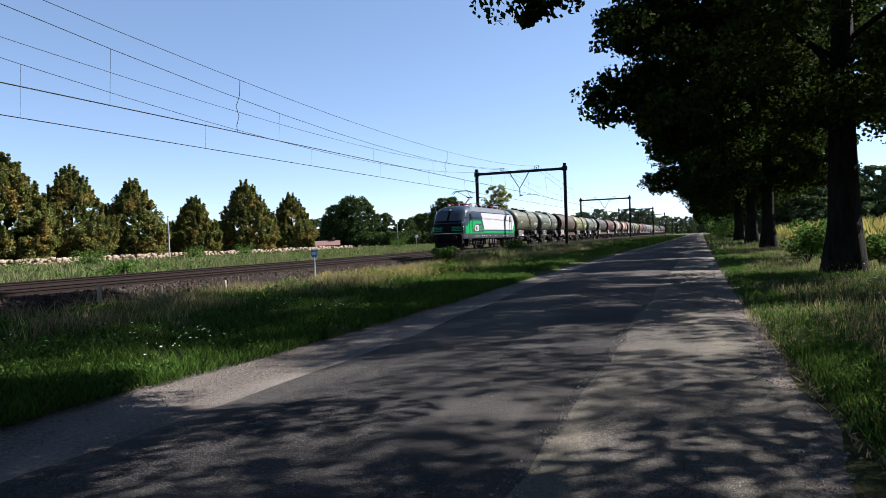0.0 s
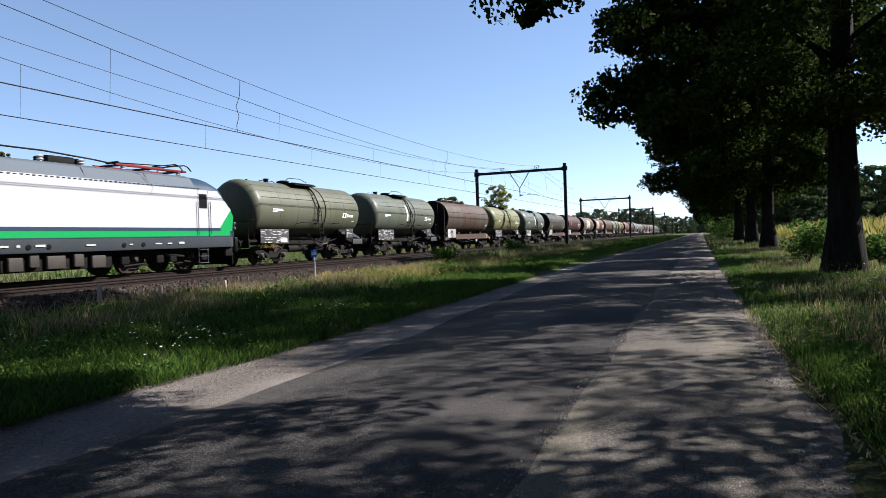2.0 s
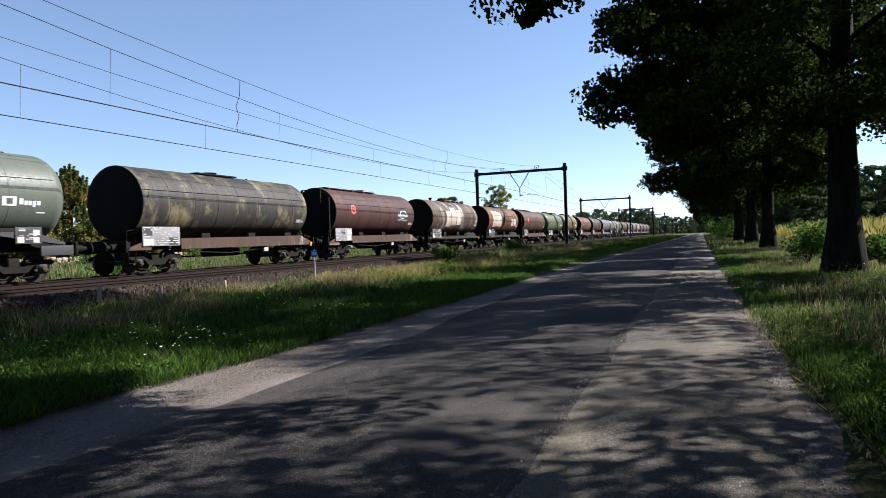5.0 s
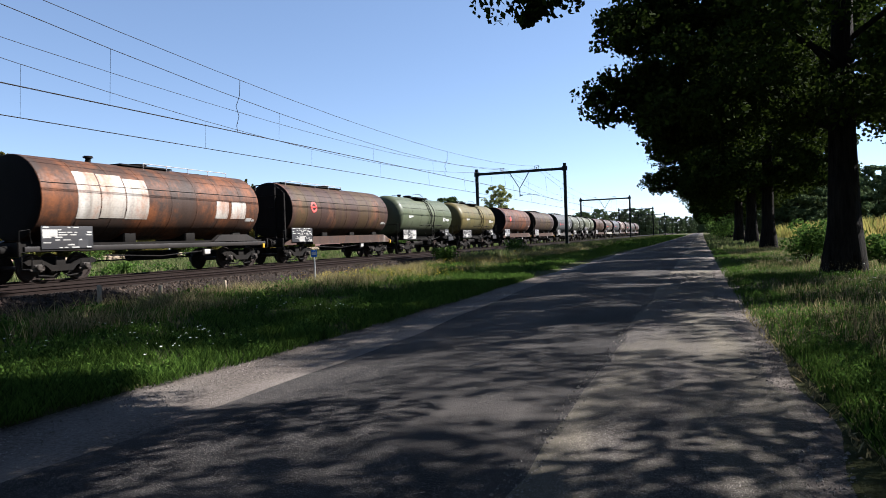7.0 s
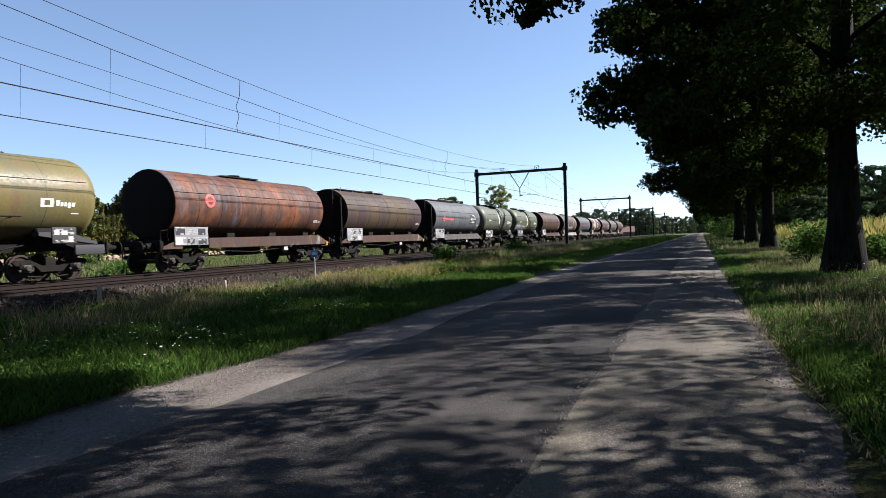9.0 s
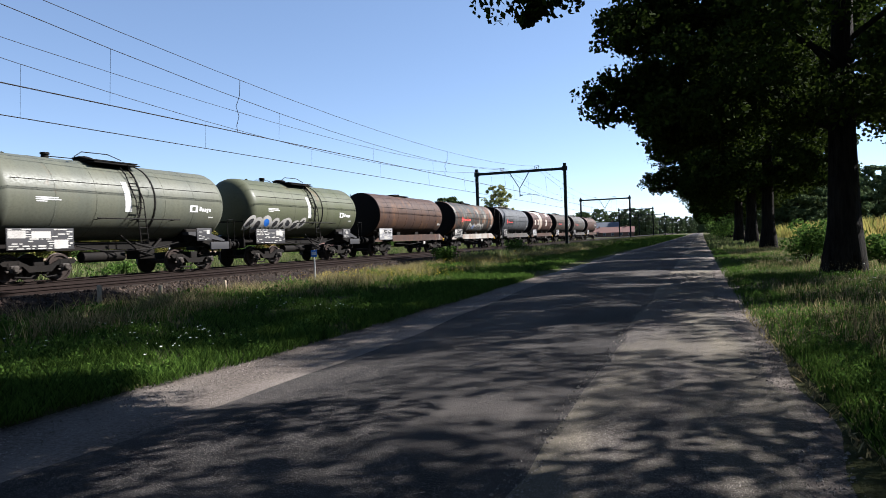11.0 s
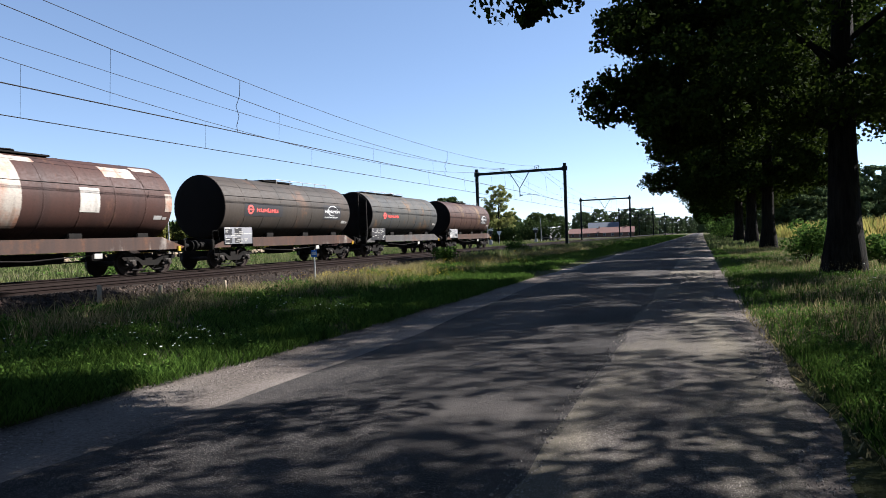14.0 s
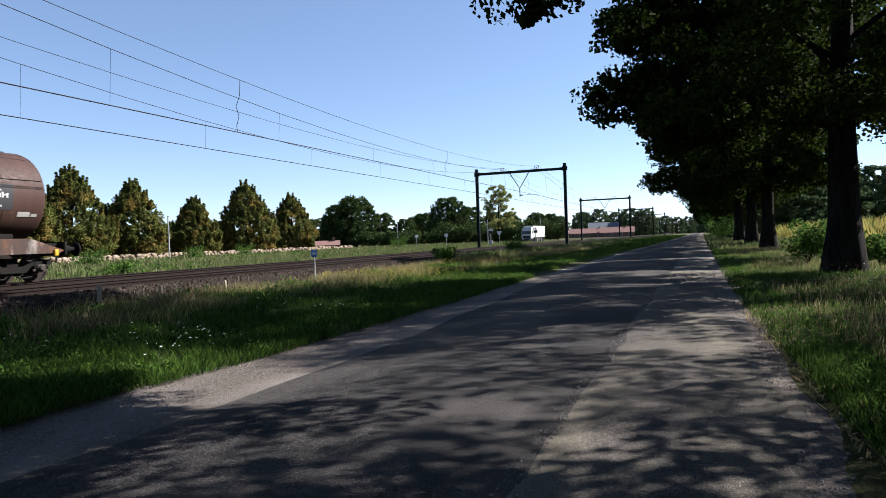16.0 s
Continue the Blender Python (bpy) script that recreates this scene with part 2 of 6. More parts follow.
def leaf_cloud(name, rng, clumps, per, size, material):
    """clumps: rows of (x, y, z, radius). Leaves sit mostly in the outer part of every clump."""
    c = np.repeat(np.array(clumps), per, axis=0)
    n = len(c)
    d = random_dirs(rng, n)
    pts = c[:, :3] + d * (c[:, 3] * rng.uniform(0.25, 1.0, n) ** 0.6)[:, None] * np.array((1, 1, 0.75))
    u = random_dirs(rng, n)
    w = np.cross(u, random_dirs(rng, n))
    w /= np.linalg.norm(w, axis=1)[:, None]
    s = size * rng.uniform(0.6, 1.35, n)
    return quads(name, pts, u * (s * 0.5)[:, None], w * (s * 0.34)[:, None], material)


# ---- ground, lane and railway bed ----
def spline(table, y):
    return float(np.interp(y, [a for a, b in table], [b for a, b in table]))


LEFT_EDGE = [(-60, -5.7), (4, -5.7), (9, -5.5), (17, -5.55), (33, -6.2), (56, -6.0), (77, -5.5), (120, -5.3), (900, -5.3)]
RIGHT_EDGE = [(-60, 0.9), (5, 0.9), (10, 0.72), (16, 0.55), (28, 0.5), (60, 0.45), (116, 0.35), (900, 0.3)]

ASPHALT_EDGE = [(-60, -4.3), (4, -4.3), (7, -4.25), (10, -4.3), (17, -4.7), (33, -5.3), (56, -5.2), (120, -4.8), (900, -4.8)]


def ground_height(x, y):
    """Height of the grass ground: level by the lane, a shallow bank to the railway."""
    z = 0.03
    if x < -6:
        z += 0.1 * min(1, (-6 - x) / 5)
    if x > 1:
        z += 0.06 * min(1, (x - 1) / 3)
    near = 1 if -200 < y < 400 and -120 < x < 80 else 0
    return z + near * 0.05 * noise.noise((x * 0.35, y * 0.35, 0))


def ground():
    xs = [-2500, -900, -400, -200, -120, -90, -70, -55, -45, -38, -32, -28, -25.5, -24, -22, -20, -18, -16, -14.4] + \
         [x * 0.7 - 13.7 for x in range(12)] + [-5.2, -2.5, 0.2, 1.2, 2, 3, 4, 5, 6.5, 8, 10, 13, 17, 22, 30, 45, 70, 120, 300, 900, 2500]
    ys = [-900, -200, -60, -20, -8] + [y * 1.5 - 3 for y in range(60)] + [y * 6 + 90 for y in range(30)] + [300, 400, 600, 1000, 2000, 3500]
    g = Geo()
    g.v = [(x, y, (ground_height(x, y) if not (-5.9 < x < 0.9) else -0.06)) for y in ys for x in xs]
    w = len(xs)
    g.f = [(j * w + i, j * w + i + 1, (j + 1) * w + i + 1, (j + 1) * w + i) for j in range(len(ys) - 1) for i in range(w - 1)]
    tagged(part("ground", g, MAT["ground"], sharp=60), "flat grassy meadow ground of the plain", "ground", kind="structure")


def strip(name, material, left, right, z, label, category, bulge=0.0, cols=9, y0=-60, y1=900, ragged=0.0):
    g = Geo()
    ys = [y0, -30, -15] + [0.8 * i - 8 for i in range(90)] + [64 + 4 * i for i in range(40)] + [240, 300, 400, 600, y1]
    for y in ys:
        a, b = left(y), right(y)
        if ragged:
            a += ragged * noise.noise((y * 0.9, 3.1, 0)) + ragged * 0.5 * noise.noise((y * 2.9, 7.7, 0))
            b += ragged * noise.noise((y * 0.9, 9.1, 0)) + ragged * 0.5 * noise.noise((y * 2.9, 1.7, 0))
        for i in range(cols):
            k = i / (cols - 1)
            g.v.append((a + (b - a) * k, y, z + bulge * (1 - (2 * k - 1) ** 2)))
    g.f = [(j * cols + i, j * cols + i + 1, (j + 1) * cols + i + 1, (j + 1) * cols + i)
           for j in range(len(ys) - 1) for i in range(cols - 1)]
    return tagged(part(name, g, material, sharp=60), label, category, kind="structure")


def lane():
    strip("pavement", MAT["shoulder"], lambda y: spline(LEFT_EDGE, y) - 0.1, lambda y: spline(RIGHT_EDGE, y) + 0.25, 0.003,
          "trodden sandy gravel shoulders along the lane", "gravel shoulder", ragged=0.3, cols=11, bulge=0.0)
    strip("road", MAT["asphalt"], lambda y: spline(ASPHALT_EDGE, y), lambda y: -1.0, 0.01,
          "worn grey asphalt country lane, patched with grit", "road", bulge=0.04, ragged=0.09, cols=13)
    strip("road_margin", MAT["worn_asphalt"], lambda y: -1.3, lambda y: spline(RIGHT_EDGE, y) - 0.2, 0.006,
          "paler worn asphalt margin strewn with gravel", "road", bulge=0.022, ragged=0.3, cols=9)


def pebbles():
    """Loose stones on the shoulders and the lane."""
    rng = np.random.default_rng(4)
    g = Geo()
    for k in range(22000):
        y = 2.5 + 24 * rng.random() ** 1.8
        side = rng.random()
        if side < 0.62:
            x = spline(RIGHT_EDGE, y) + rng.normal(-0.45, 0.45)
        elif side < 0.85:
            x = spline(LEFT_EDGE, y) + rng.normal(0.3, 0.35)
        else:
            x = rng.uniform(-1.2, 0.6)
        s = rng.uniform(0.004, 0.014) * (2.2 if rng.random() < 0.05 else 1)
        a = rng.uniform(0, 6.28)
        z = 0.006 if x > -1 or x < -4.3 else 0.035
        ring = [(x + s * math.cos(a + i * 1.257) * rng.uniform(0.7, 1.2), y + s * math.sin(a + i * 1.257) * rng.uniform(0.7, 1.2)) for i in range(5)]
        g.add([(px, py, z - 0.006) for px, py in ring] + [(x + s * 0.2, y, z + s * 0.65)], [(i, (i + 1) % 5, 5) for i in range(5)])
    tagged(part("loose_stones", g, MAT["verge_gravel"], sharp=0), "small loose pale stones scattered on the lane", "stones", kind="stuff")


def railway():
    g = Geo()
    prof = [(-24.2, 0.1), (-23.0, 0.42), (-22.6, 0.45), (-19.6, 0.45), (-19.05, 0.4), (-18.5, 0.45), (-15.5, 0.45), (-15.1, 0.43), (-14.35, 0.02)]
    ys = [-450, -200, -40] + [0.5 * i for i in range(220)] + [112 + 6 * i for i in range(60)] + [500, 700, 1000, 2000]
    for y in ys:
        for i, (x, z) in enumerate(prof):
            j = 0.035 * noise.noise((x * 3, y * 2.1, 0)) if 0 < i < 8 else 0
            g.v.append((x + 0.25 * noise.noise((y * 0.8, x, 5)) * (i in (0, 8)), y, z + j))
    w = len(prof)
    g.f = [(a * w + i, a * w + i + 1, (a + 1) * w + i + 1, (a + 1) * w + i) for a in range(len(ys) - 1) for i in range(w - 1)]
    tagged(part("railway_bed", g, MAT["ballast"], sharp=60), "brown-grey crushed stone ballast bed of two tracks", "ballast", kind="structure")
    # loose ballast stones on the near shoulder
    rng = np.random.default_rng(8)
    s = Geo()
    for k in range(9000):
        y = rng.uniform(8, 60)
        q = rng.random()
        x = -15.6 + 1.35 * q
        z = float(np.interp(x, [-15.6, -15.1, -14.35], [0.45, 0.43, 0.02]))
        r = rng.uniform(0.025, 0.065)
        top = (x + rng.normal(0, r * 0.3), y + rng.normal(0, r * 0.3), z + r * rng.uniform(0.7, 1.3))
        a = rng.uniform(0, 6.28)
        s.add([(x + r * math.cos(a + i * 1.571) * rng.uniform(0.7, 1.3), y + r * math.sin(a + i * 1.571) * rng.uniform(0.7, 1.3), z - 0.01) for i in range(4)] + [top],
              [(0, 1, 4), (1, 2, 4), (2, 3, 4), (3, 0, 4)])
    n = Nodes("ballast_stones", 0.9)
    n.colour(n.mix(n.island(), (0.009, 0.0065, 0.005, 1), (0.065, 0.049, 0.039, 1)))
    tagged(part("ballast_stones", s, n.m, sharp=0), "loose angular brown-grey ballast stones", "stones", kind="stuff")
    # rails: a foot, a web and a head
    rail_prof = [(-0.07, -0.16), (0.07, -0.16), (0.07, -0.145), (0.012, -0.125), (0.012, -0.045), (0.036, -0.035), (0.036, -0.006),
                 (0.024, 0), (-0.024, 0), (-0.036, -0.006), (-0.036, -0.035), (-0.012, -0.045), (-0.012, -0.125), (-0.07, -0.145)]
    for track in (FAR_TRACK, NEAR_TRACK):
        for side in (-0.75, 0.75):
            r = Geo().loft([[(track + side + x, y, RAIL + z) for x, z in rail_prof] for y in (-450, -150, 0, 100, 300, 900)])
            tagged(part("rail", r, MAT["rail"], sharp=40), "worn steel rail with a rusty web", "rail", "rails", "structure")
        sl = Geo()
        for i in range(400):
            y = -12 + 0.6 * i
            sl.box(track - 1.26, track + 1.26, y - 0.12, y + 0.12, RAIL - 0.3, RAIL - 0.163, 0.02)
        tagged(part("sleepers", sl, MAT["sleeper"]), "grimy concrete sleepers sunk in the ballast", "sleepers", kind="stuff")


# ---- overhead line ----
PORTALS = [2.5 + 71.3 * i for i in range(9)]


def portal(y):
    t = thing("catenary_portal", "dark green steel portal mast carrying the overhead wires", "portal", (0, y, 0.45), "portals over the tracks")
    for x, w in ((-24.1, 0.16), (-13.9, 0.16)):
        g = Geo()
        g.box(x - w, x + w, -0.012, 0.012, 0, 9.05)
        g.box(x - w, x - w + 0.016, -0.13, 0.13, 0, 9.05)
        g.box(x + w - 0.016, x + w, -0.13, 0.13, 0, 9.05)
        part("post", g, MAT["steel_dark"], t)
        part("footing", Geo().box(x - 0.4, x + 0.4, -0.4, 0.4, -0.6, 0.06, 0.04), MAT["sleeper"], t, "concrete footing")
    g = Geo()
    for dz in (-0.13, 0.13):
        g.box(-24.1, -13.9, -0.1, 0.1, 8.45 + dz - 0.012, 8.45 + dz + 0.012)
    g.box(-24.1, -13.9, -0.01, 0.01, 8.32, 8.58)
    for x in (-24.1, -13.9):
        g.box(x - 0.28, x + 0.28, -0.12, 0.12, 8.22, 8.7)
    part("crossbeam", g, MAT["steel_dark"], t)
    v = Geo()
    v.tube([(-20.2, 0, 8.4), (-19.05, 0, 6.55)], 0.045, 6)
    v.tube([(-17.9, 0, 8.4), (-19.05, 0, 6.55)], 0.045, 6)
    v.tube([(-19.05, 0, 6.6), (-19.05, 0, 5.6)], 0.05, 6)
    part("drop_bracket", v, MAT["steel_dark"], t)
    for x in (FAR_TRACK, NEAR_TRACK):
        s = Geo()
        s.tube([(x - 0.22, 0, 8.55), (x - 0.22, 0, 8.98)], 0.025, 6)
        s.tube([(x + 0.22, 0, 8.55), (x + 0.22, 0, 8.98)], 0.025, 6)
        s.tube([(x - 0.3, 0, 8.96), (x + 0.3, 0, 8.96)], 0.03, 6)
        part("saddle", s, MAT["steel_dark"], t)
        part("insulator", Geo().turned([(8.55, 0.05), (8.62, 0.09), (8.66, 0.05), (8.72, 0.09), (8.76, 0.05), (8.82, 0.09), (8.86, 0.04)], (x, 0, 0), "z", 10), MAT["insulator"], t)
    for x0, x1 in ((-19.05, NEAR_TRACK + 0.2), (-24.1, FAR_TRACK + 0.1)):
        s = Geo()
        s.tube([(x0, 0, 5.78), (x0 + 0.35, 0, 5.78)], 0.06, 8)
        s.tube([(x0 + 0.35, 0, 5.78), (x1 - 0.5, 0, 5.83), (x1, 0, 5.67)], 0.022, 6)
        part("registration_arm", s, MAT["steel_dark"], t)
    return t


def sagging(x, low, top, i, thick, name, label):
    """One wire from mast to mast over the spans i."""
    g = Geo()
    for s in i:
        y0, y1 = PORTALS[s], PORTALS[s + 1]
        pts = []
        for k in range(17):
            q = k / 16
            pts.append((x, y0 + (y1 - y0) * q, low + (top - low) * (2 * q - 1) ** 2))
        g.tube(pts, thick, 5)
    return tagged(part(name, g, MAT["wire"]), label, "overhead wire", "overhead wires", "structure")


def overhead_line():
    for y in PORTALS:
        portal(y)
    spans = range(len(PORTALS) - 1)
    z_top = 0.45 + 8.72
    for x, feeder, carrier in ((FAR_TRACK, 7.9, 7.0), (NEAR_TRACK, 7.74, 6.95)):
        sagging(x + 0.2, feeder, z_top + 0.2, spans, 0.011, "feeder_wire", "dark feeder cable sagging between the portals")
        sagging(x, carrier, z_top, spans, 0.012, "carrier_wire", "dark catenary carrier cable sagging between the portals")
        for d in (-0.03, 0.03):
            g = Geo()
            pts = []
            for i, y in enumerate(PORTALS):
                pts.append((x + d + (0.2 if i % 2 else -0.2), y, RAIL + 5.5))
            g.tube(pts, 0.011, 5)
            tagged(part("contact_wire", g, MAT["wire"]), "taut copper contact wire above the track", "overhead wire", "overhead wires", "structure")
        for s in spans:
            if s > 3:
                continue
            y0, y1 = PORTALS[s], PORTALS[s + 1]
            for k in range(8):
                q = (k + 0.5) / 8
                cx = x + (0.2 if s % 2 else -0.2) + (0.4 if s % 2 == 0 else -0.4) * q
                top = carrier + (z_top - carrier) * (2 * q - 1) ** 2
                d = Geo().tube([(x, y0 + (y1 - y0) * q, top), (cx, y0 + (y1 - y0) * q, RAIL + 5.5)], 0.006, 4)
                tagged(part("dropper", d, MAT["wire"]), "thin vertical dropper wire", "dropper", "droppers", "structure")
    # a jumper between feeder, carrier and contact wire
    for y in (21.9, 45.0):
        x = NEAR_TRACK
        q = (y - PORTALS[0]) / 71.3
        z = 7.74 + (z_top + 0.2 - 7.74) * (2 * q - 1) ** 2
        g = Geo().tube([(x + 0.2, y, z), (x + 0.15, y, z - 0.6), (x - 0.05, y + 0.02, z - 1.0), (x + 0.05, y + 0.05, z - 1.4),
                        (x - 0.12, y + 0.1, RAIL + 5.75), (x, y, RAIL + 5.5)], 0.012, 5)
        tagged(part("jumper_cable", g, MAT["wire"]), "looped jumper cable between the overhead wires", "jumper cable")


# ---- plants ----
def make_tree(rng, height, radius, base, trunk, material, clumps, per, leaf, shape="oak", bark=None, limbs=9):
    """Meshes of one tree: a tapered trunk with limbs, and a crown of leafy clumps."""
    g = Geo()
    bend = rng.uniform(-0.3, 0.3, 2)
    hub = height * (0.72 if shape == "oak" else 0.85)
    pts, rad = [], []
    for k in range(9):
        q = k / 8
        pts.append(Vector((bend[0] * q * q, bend[1] * q * q, -0.15 + hub * q)))
        rad.append(trunk * ((1 - 0.75 * q) + 0.45 * math.exp(-q * 26)))
    rings = []
    for q, r in zip(pts, rad):
        rings.append([q + Vector((math.cos(a), math.sin(a), 0)) * r * (1 + 0.08 * math.sin(a * 5 + q.z)) for a in (2 * math.pi * j / 14 for j in range(14))])
    g.loft(rings)
    cl = []
    for i in range(limbs):
        q = base / hub + (1 - base / hub) * (i + 0.3) / limbs
        z = hub * q
        a = i * 2.4 + rng.uniform(-0.4, 0.4)
        reach = radius * rng.uniform(0.65, 0.95) * (1 - 0.45 * max(0, q - 0.5))
        start = Vector((bend[0] * q * q, bend[1] * q * q, z - 0.4))
        tip = start + Vector((math.cos(a) * reach, math.sin(a) * reach, rng.uniform(0.0, 0.28) * height * 0.5))
        mid = start.lerp(tip, 0.5) + Vector((0, 0, rng.uniform(0.2, 0.9)))
        g.tube([start, start.lerp(mid, 0.5) + Vector((0, 0, 0.15)), mid, tip], trunk * 0.22, 6, trunk * 0.04)
        for b in range(3):
            s = mid.lerp(tip, rng.uniform(0, 0.8))
            e = s + Vector(random_dirs(rng, 1)[0]) * rng.uniform(1.0, 2.2) * radius / 6
            g.tube([s, e], trunk * 0.1, 4, trunk * 0.025)
    for i in range(clumps):
        d = random_dirs(rng, 1)[0]
        r = rng.uniform(0.2, 1) ** 0.45
        if shape == "oak":
            q = rng.random() ** 1.5
            env = radius * math.sqrt(max(0.06, 1 - ((q - 0.3) / 0.74) ** 2))
            a = rng.uniform(0, 2 * math.pi)
            rr = env * rng.uniform(0.05, 1.0) ** 0.5
            p = np.array((math.cos(a) * rr, math.sin(a) * rr, base + (height - base) * q))
        else:
            q = rng.random() ** 1.25
            env = radius * min(1.0, 1.42 * (1 - q) ** 0.8 + 0.02) * (0.75 + 0.25 * min(1, q * 6))
            a = rng.uniform(0, 2 * math.pi)
            rr = env * rng.uniform(0.35, 1.0) ** 0.5
            p = np.array((math.cos(a) * rr, math.sin(a) * rr, base + (height - base) * q))
        cl.append((*p, rng.uniform(0.55, 1.15) * radius * (0.15 if shape == "oak" else 0.16)))
    if shape != "oak":
        for i in range(90):
            q = rng.uniform(0.1, 1.0) ** 0.8
            a = rng.uniform(0, 2 * math.pi)
            rr = radius * min(1.0, 1.36 * (1 - q) ** 0.8) * rng.uniform(0.85, 1.05)
            up = rng.uniform(0.16, 0.34)
            for k in range(5):
                cl.append((math.cos(a) * (rr + 0.06 * k), math.sin(a) * (rr + 0.06 * k), base + (height - base) * q + up * k, 0.3 - 0.05 * k))
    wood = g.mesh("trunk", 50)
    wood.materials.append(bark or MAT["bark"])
    return wood, leaf_cloud("crown", rng, cl, per, leaf, material)


def plant_tree(meshes, at, turn, label, category="tree", group="", scale=1.0, name="tree"):
    t = thing(name, label, category, at, group)
    t.matrix_basis = pose(*at, 0, 0, turn) @ Matrix.Scale(scale, 4)
    part("trunk", meshes[0], None, t)
    part("crown", meshes[1], None, t)
    return t


def bough(rng, start, tip, spread, count, trunk):
    """A long limb that hangs out over the lane: its wood, and clumps round its outer half."""
    start, tip = Vector(start), Vector(tip)
    mid = start.lerp(tip, 0.5) + Vector((0, 0, 0.9))
    g = Geo().tube([start, start.lerp(mid, 0.5) + Vector((0, 0, 0.2)), mid, tip], trunk * 0.2, 6, trunk * 0.04)
    cl = []
    for i in range(count * 3):
        q = 0.3 + 0.7 * rng.random() ** 0.7
        c = mid.lerp(tip, (q - 0.3) / 0.7) + Vector(random_dirs(rng, 1)[0]) * spread * rng.random() ** 0.5 * (1.25 - 0.55 * q)
        cl.append((*c, rng.uniform(0.12, 0.6)))
    return g, cl


def oak_row():
    rng = np.random.default_rng(21)
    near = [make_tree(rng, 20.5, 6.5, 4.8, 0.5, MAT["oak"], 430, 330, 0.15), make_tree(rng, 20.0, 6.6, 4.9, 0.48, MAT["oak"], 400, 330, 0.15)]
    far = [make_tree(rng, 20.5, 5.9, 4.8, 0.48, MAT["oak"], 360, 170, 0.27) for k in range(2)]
    label = "tall oak with a furrowed dark trunk and dense green crown"
    row = []
    for i, (y, turn) in enumerate(((4.4, 0), (23.2, 70))):
        row.append(plant_tree(near[i], (4.0, y, 0), turn, label, "oak tree", "oaks along the lane", name="oak_tree"))
    slim = make_tree(rng, 17.0, 4.8, 7.0, 0.38, MAT["oak"], 230, 190, 0.24)
    plant_tree(slim, (7.3, 40.0, 0), 200, "slimmer oak with a high crown behind the row", "oak tree", "oaks along the lane", name="oak_tree")
    # added oak out of view: its thin crown dapples lane and bank
    low = make_tree(rng, 12.0, 7.0, 3.2, 0.3, MAT["oak"], 150, 190, 0.16)
    plant_tree(low, (11.5, 15.5, 0.05), 20, "added unseen oak that only shades the lane and bank", "oak tree", "oaks along the lane", name="oak_tree")
    for i, y in enumerate([-33, -21, -9, 51, 65.5, 80, 94, 108, 122, 136, 151, 166, 182, 200, 220, 242, 270, 300]):
        t = plant_tree(far[i % 2], (4.1 + 0.3 * math.sin(i * 2.3), y, 0), 83 * i + 40, label, "oak tree", "oaks along the lane",
                       1 + 0.05 * math.sin(i * 1.7), name="oak_tree")
        if y == 51:
            row.append(t)
    # boughs that hang out over the lane
    for t, start, tip, spread, count in ((row[0], (3.9, 4.6, 4.8), (-2.2, 9.0, 4.9), 0.8, 40), (row[0], (3.9, 4.6, 5.4), (-1.0, 9.8, 5.5), 1.0, 46),
                                         (row[1], (3.8, 23.0, 4.8), (-2.9, 22.6, 5.9), 1.1, 52), (row[1], (3.9, 23.3, 4.4), (-1.2, 24.4, 5.0), 1.2, 60), (row[1], (3.9, 23.0, 6.5), (-2.2, 21.6, 7.8), 1.3, 60),
                                         (row[2], (3.9, 51.0, 4.4), (-3.2, 50.2, 5.0), 1.3, 50), (row[2], (3.9, 51.0, 5.0), (-3.0, 52.0, 7.6), 1.8, 70), (row[2], (3.9, 51.0, 4.2), (-1.0, 49.0, 4.4), 1.2, 40)):
        back = t.matrix_basis.inverted()
        wood, cl = bough(rng, back @ Vector(start), back @ Vector(tip), spread, count, 0.48)
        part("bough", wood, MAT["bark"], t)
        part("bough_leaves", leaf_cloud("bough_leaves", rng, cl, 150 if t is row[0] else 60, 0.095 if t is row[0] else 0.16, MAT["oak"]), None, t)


def hornbeam_row():
    rng = np.random.default_rng(5)
    kinds = [make_tree(rng, 9.7, 4.4, 0.5, 0.22, MAT["hornbeam"], 420, 130, 0.24, "cone") for k in range(4)]
    rows = [(33, 12.4), (43, 11.8), (54, 12.2), (62.5, 11.6), (72.5, 10.8), (84.8, 9.2), (97.7, 12.2), (111.6, 10.8)]
    for i, (y, h) in enumerate(rows):
        plant_tree(kinds[(i * 3) % 4], (-75, y, 0.1), 67 * i, "pointed broad hornbeam turning brownish, beside the field", "tree", "row of pointed trees", h / 10, "hornbeam_tree")


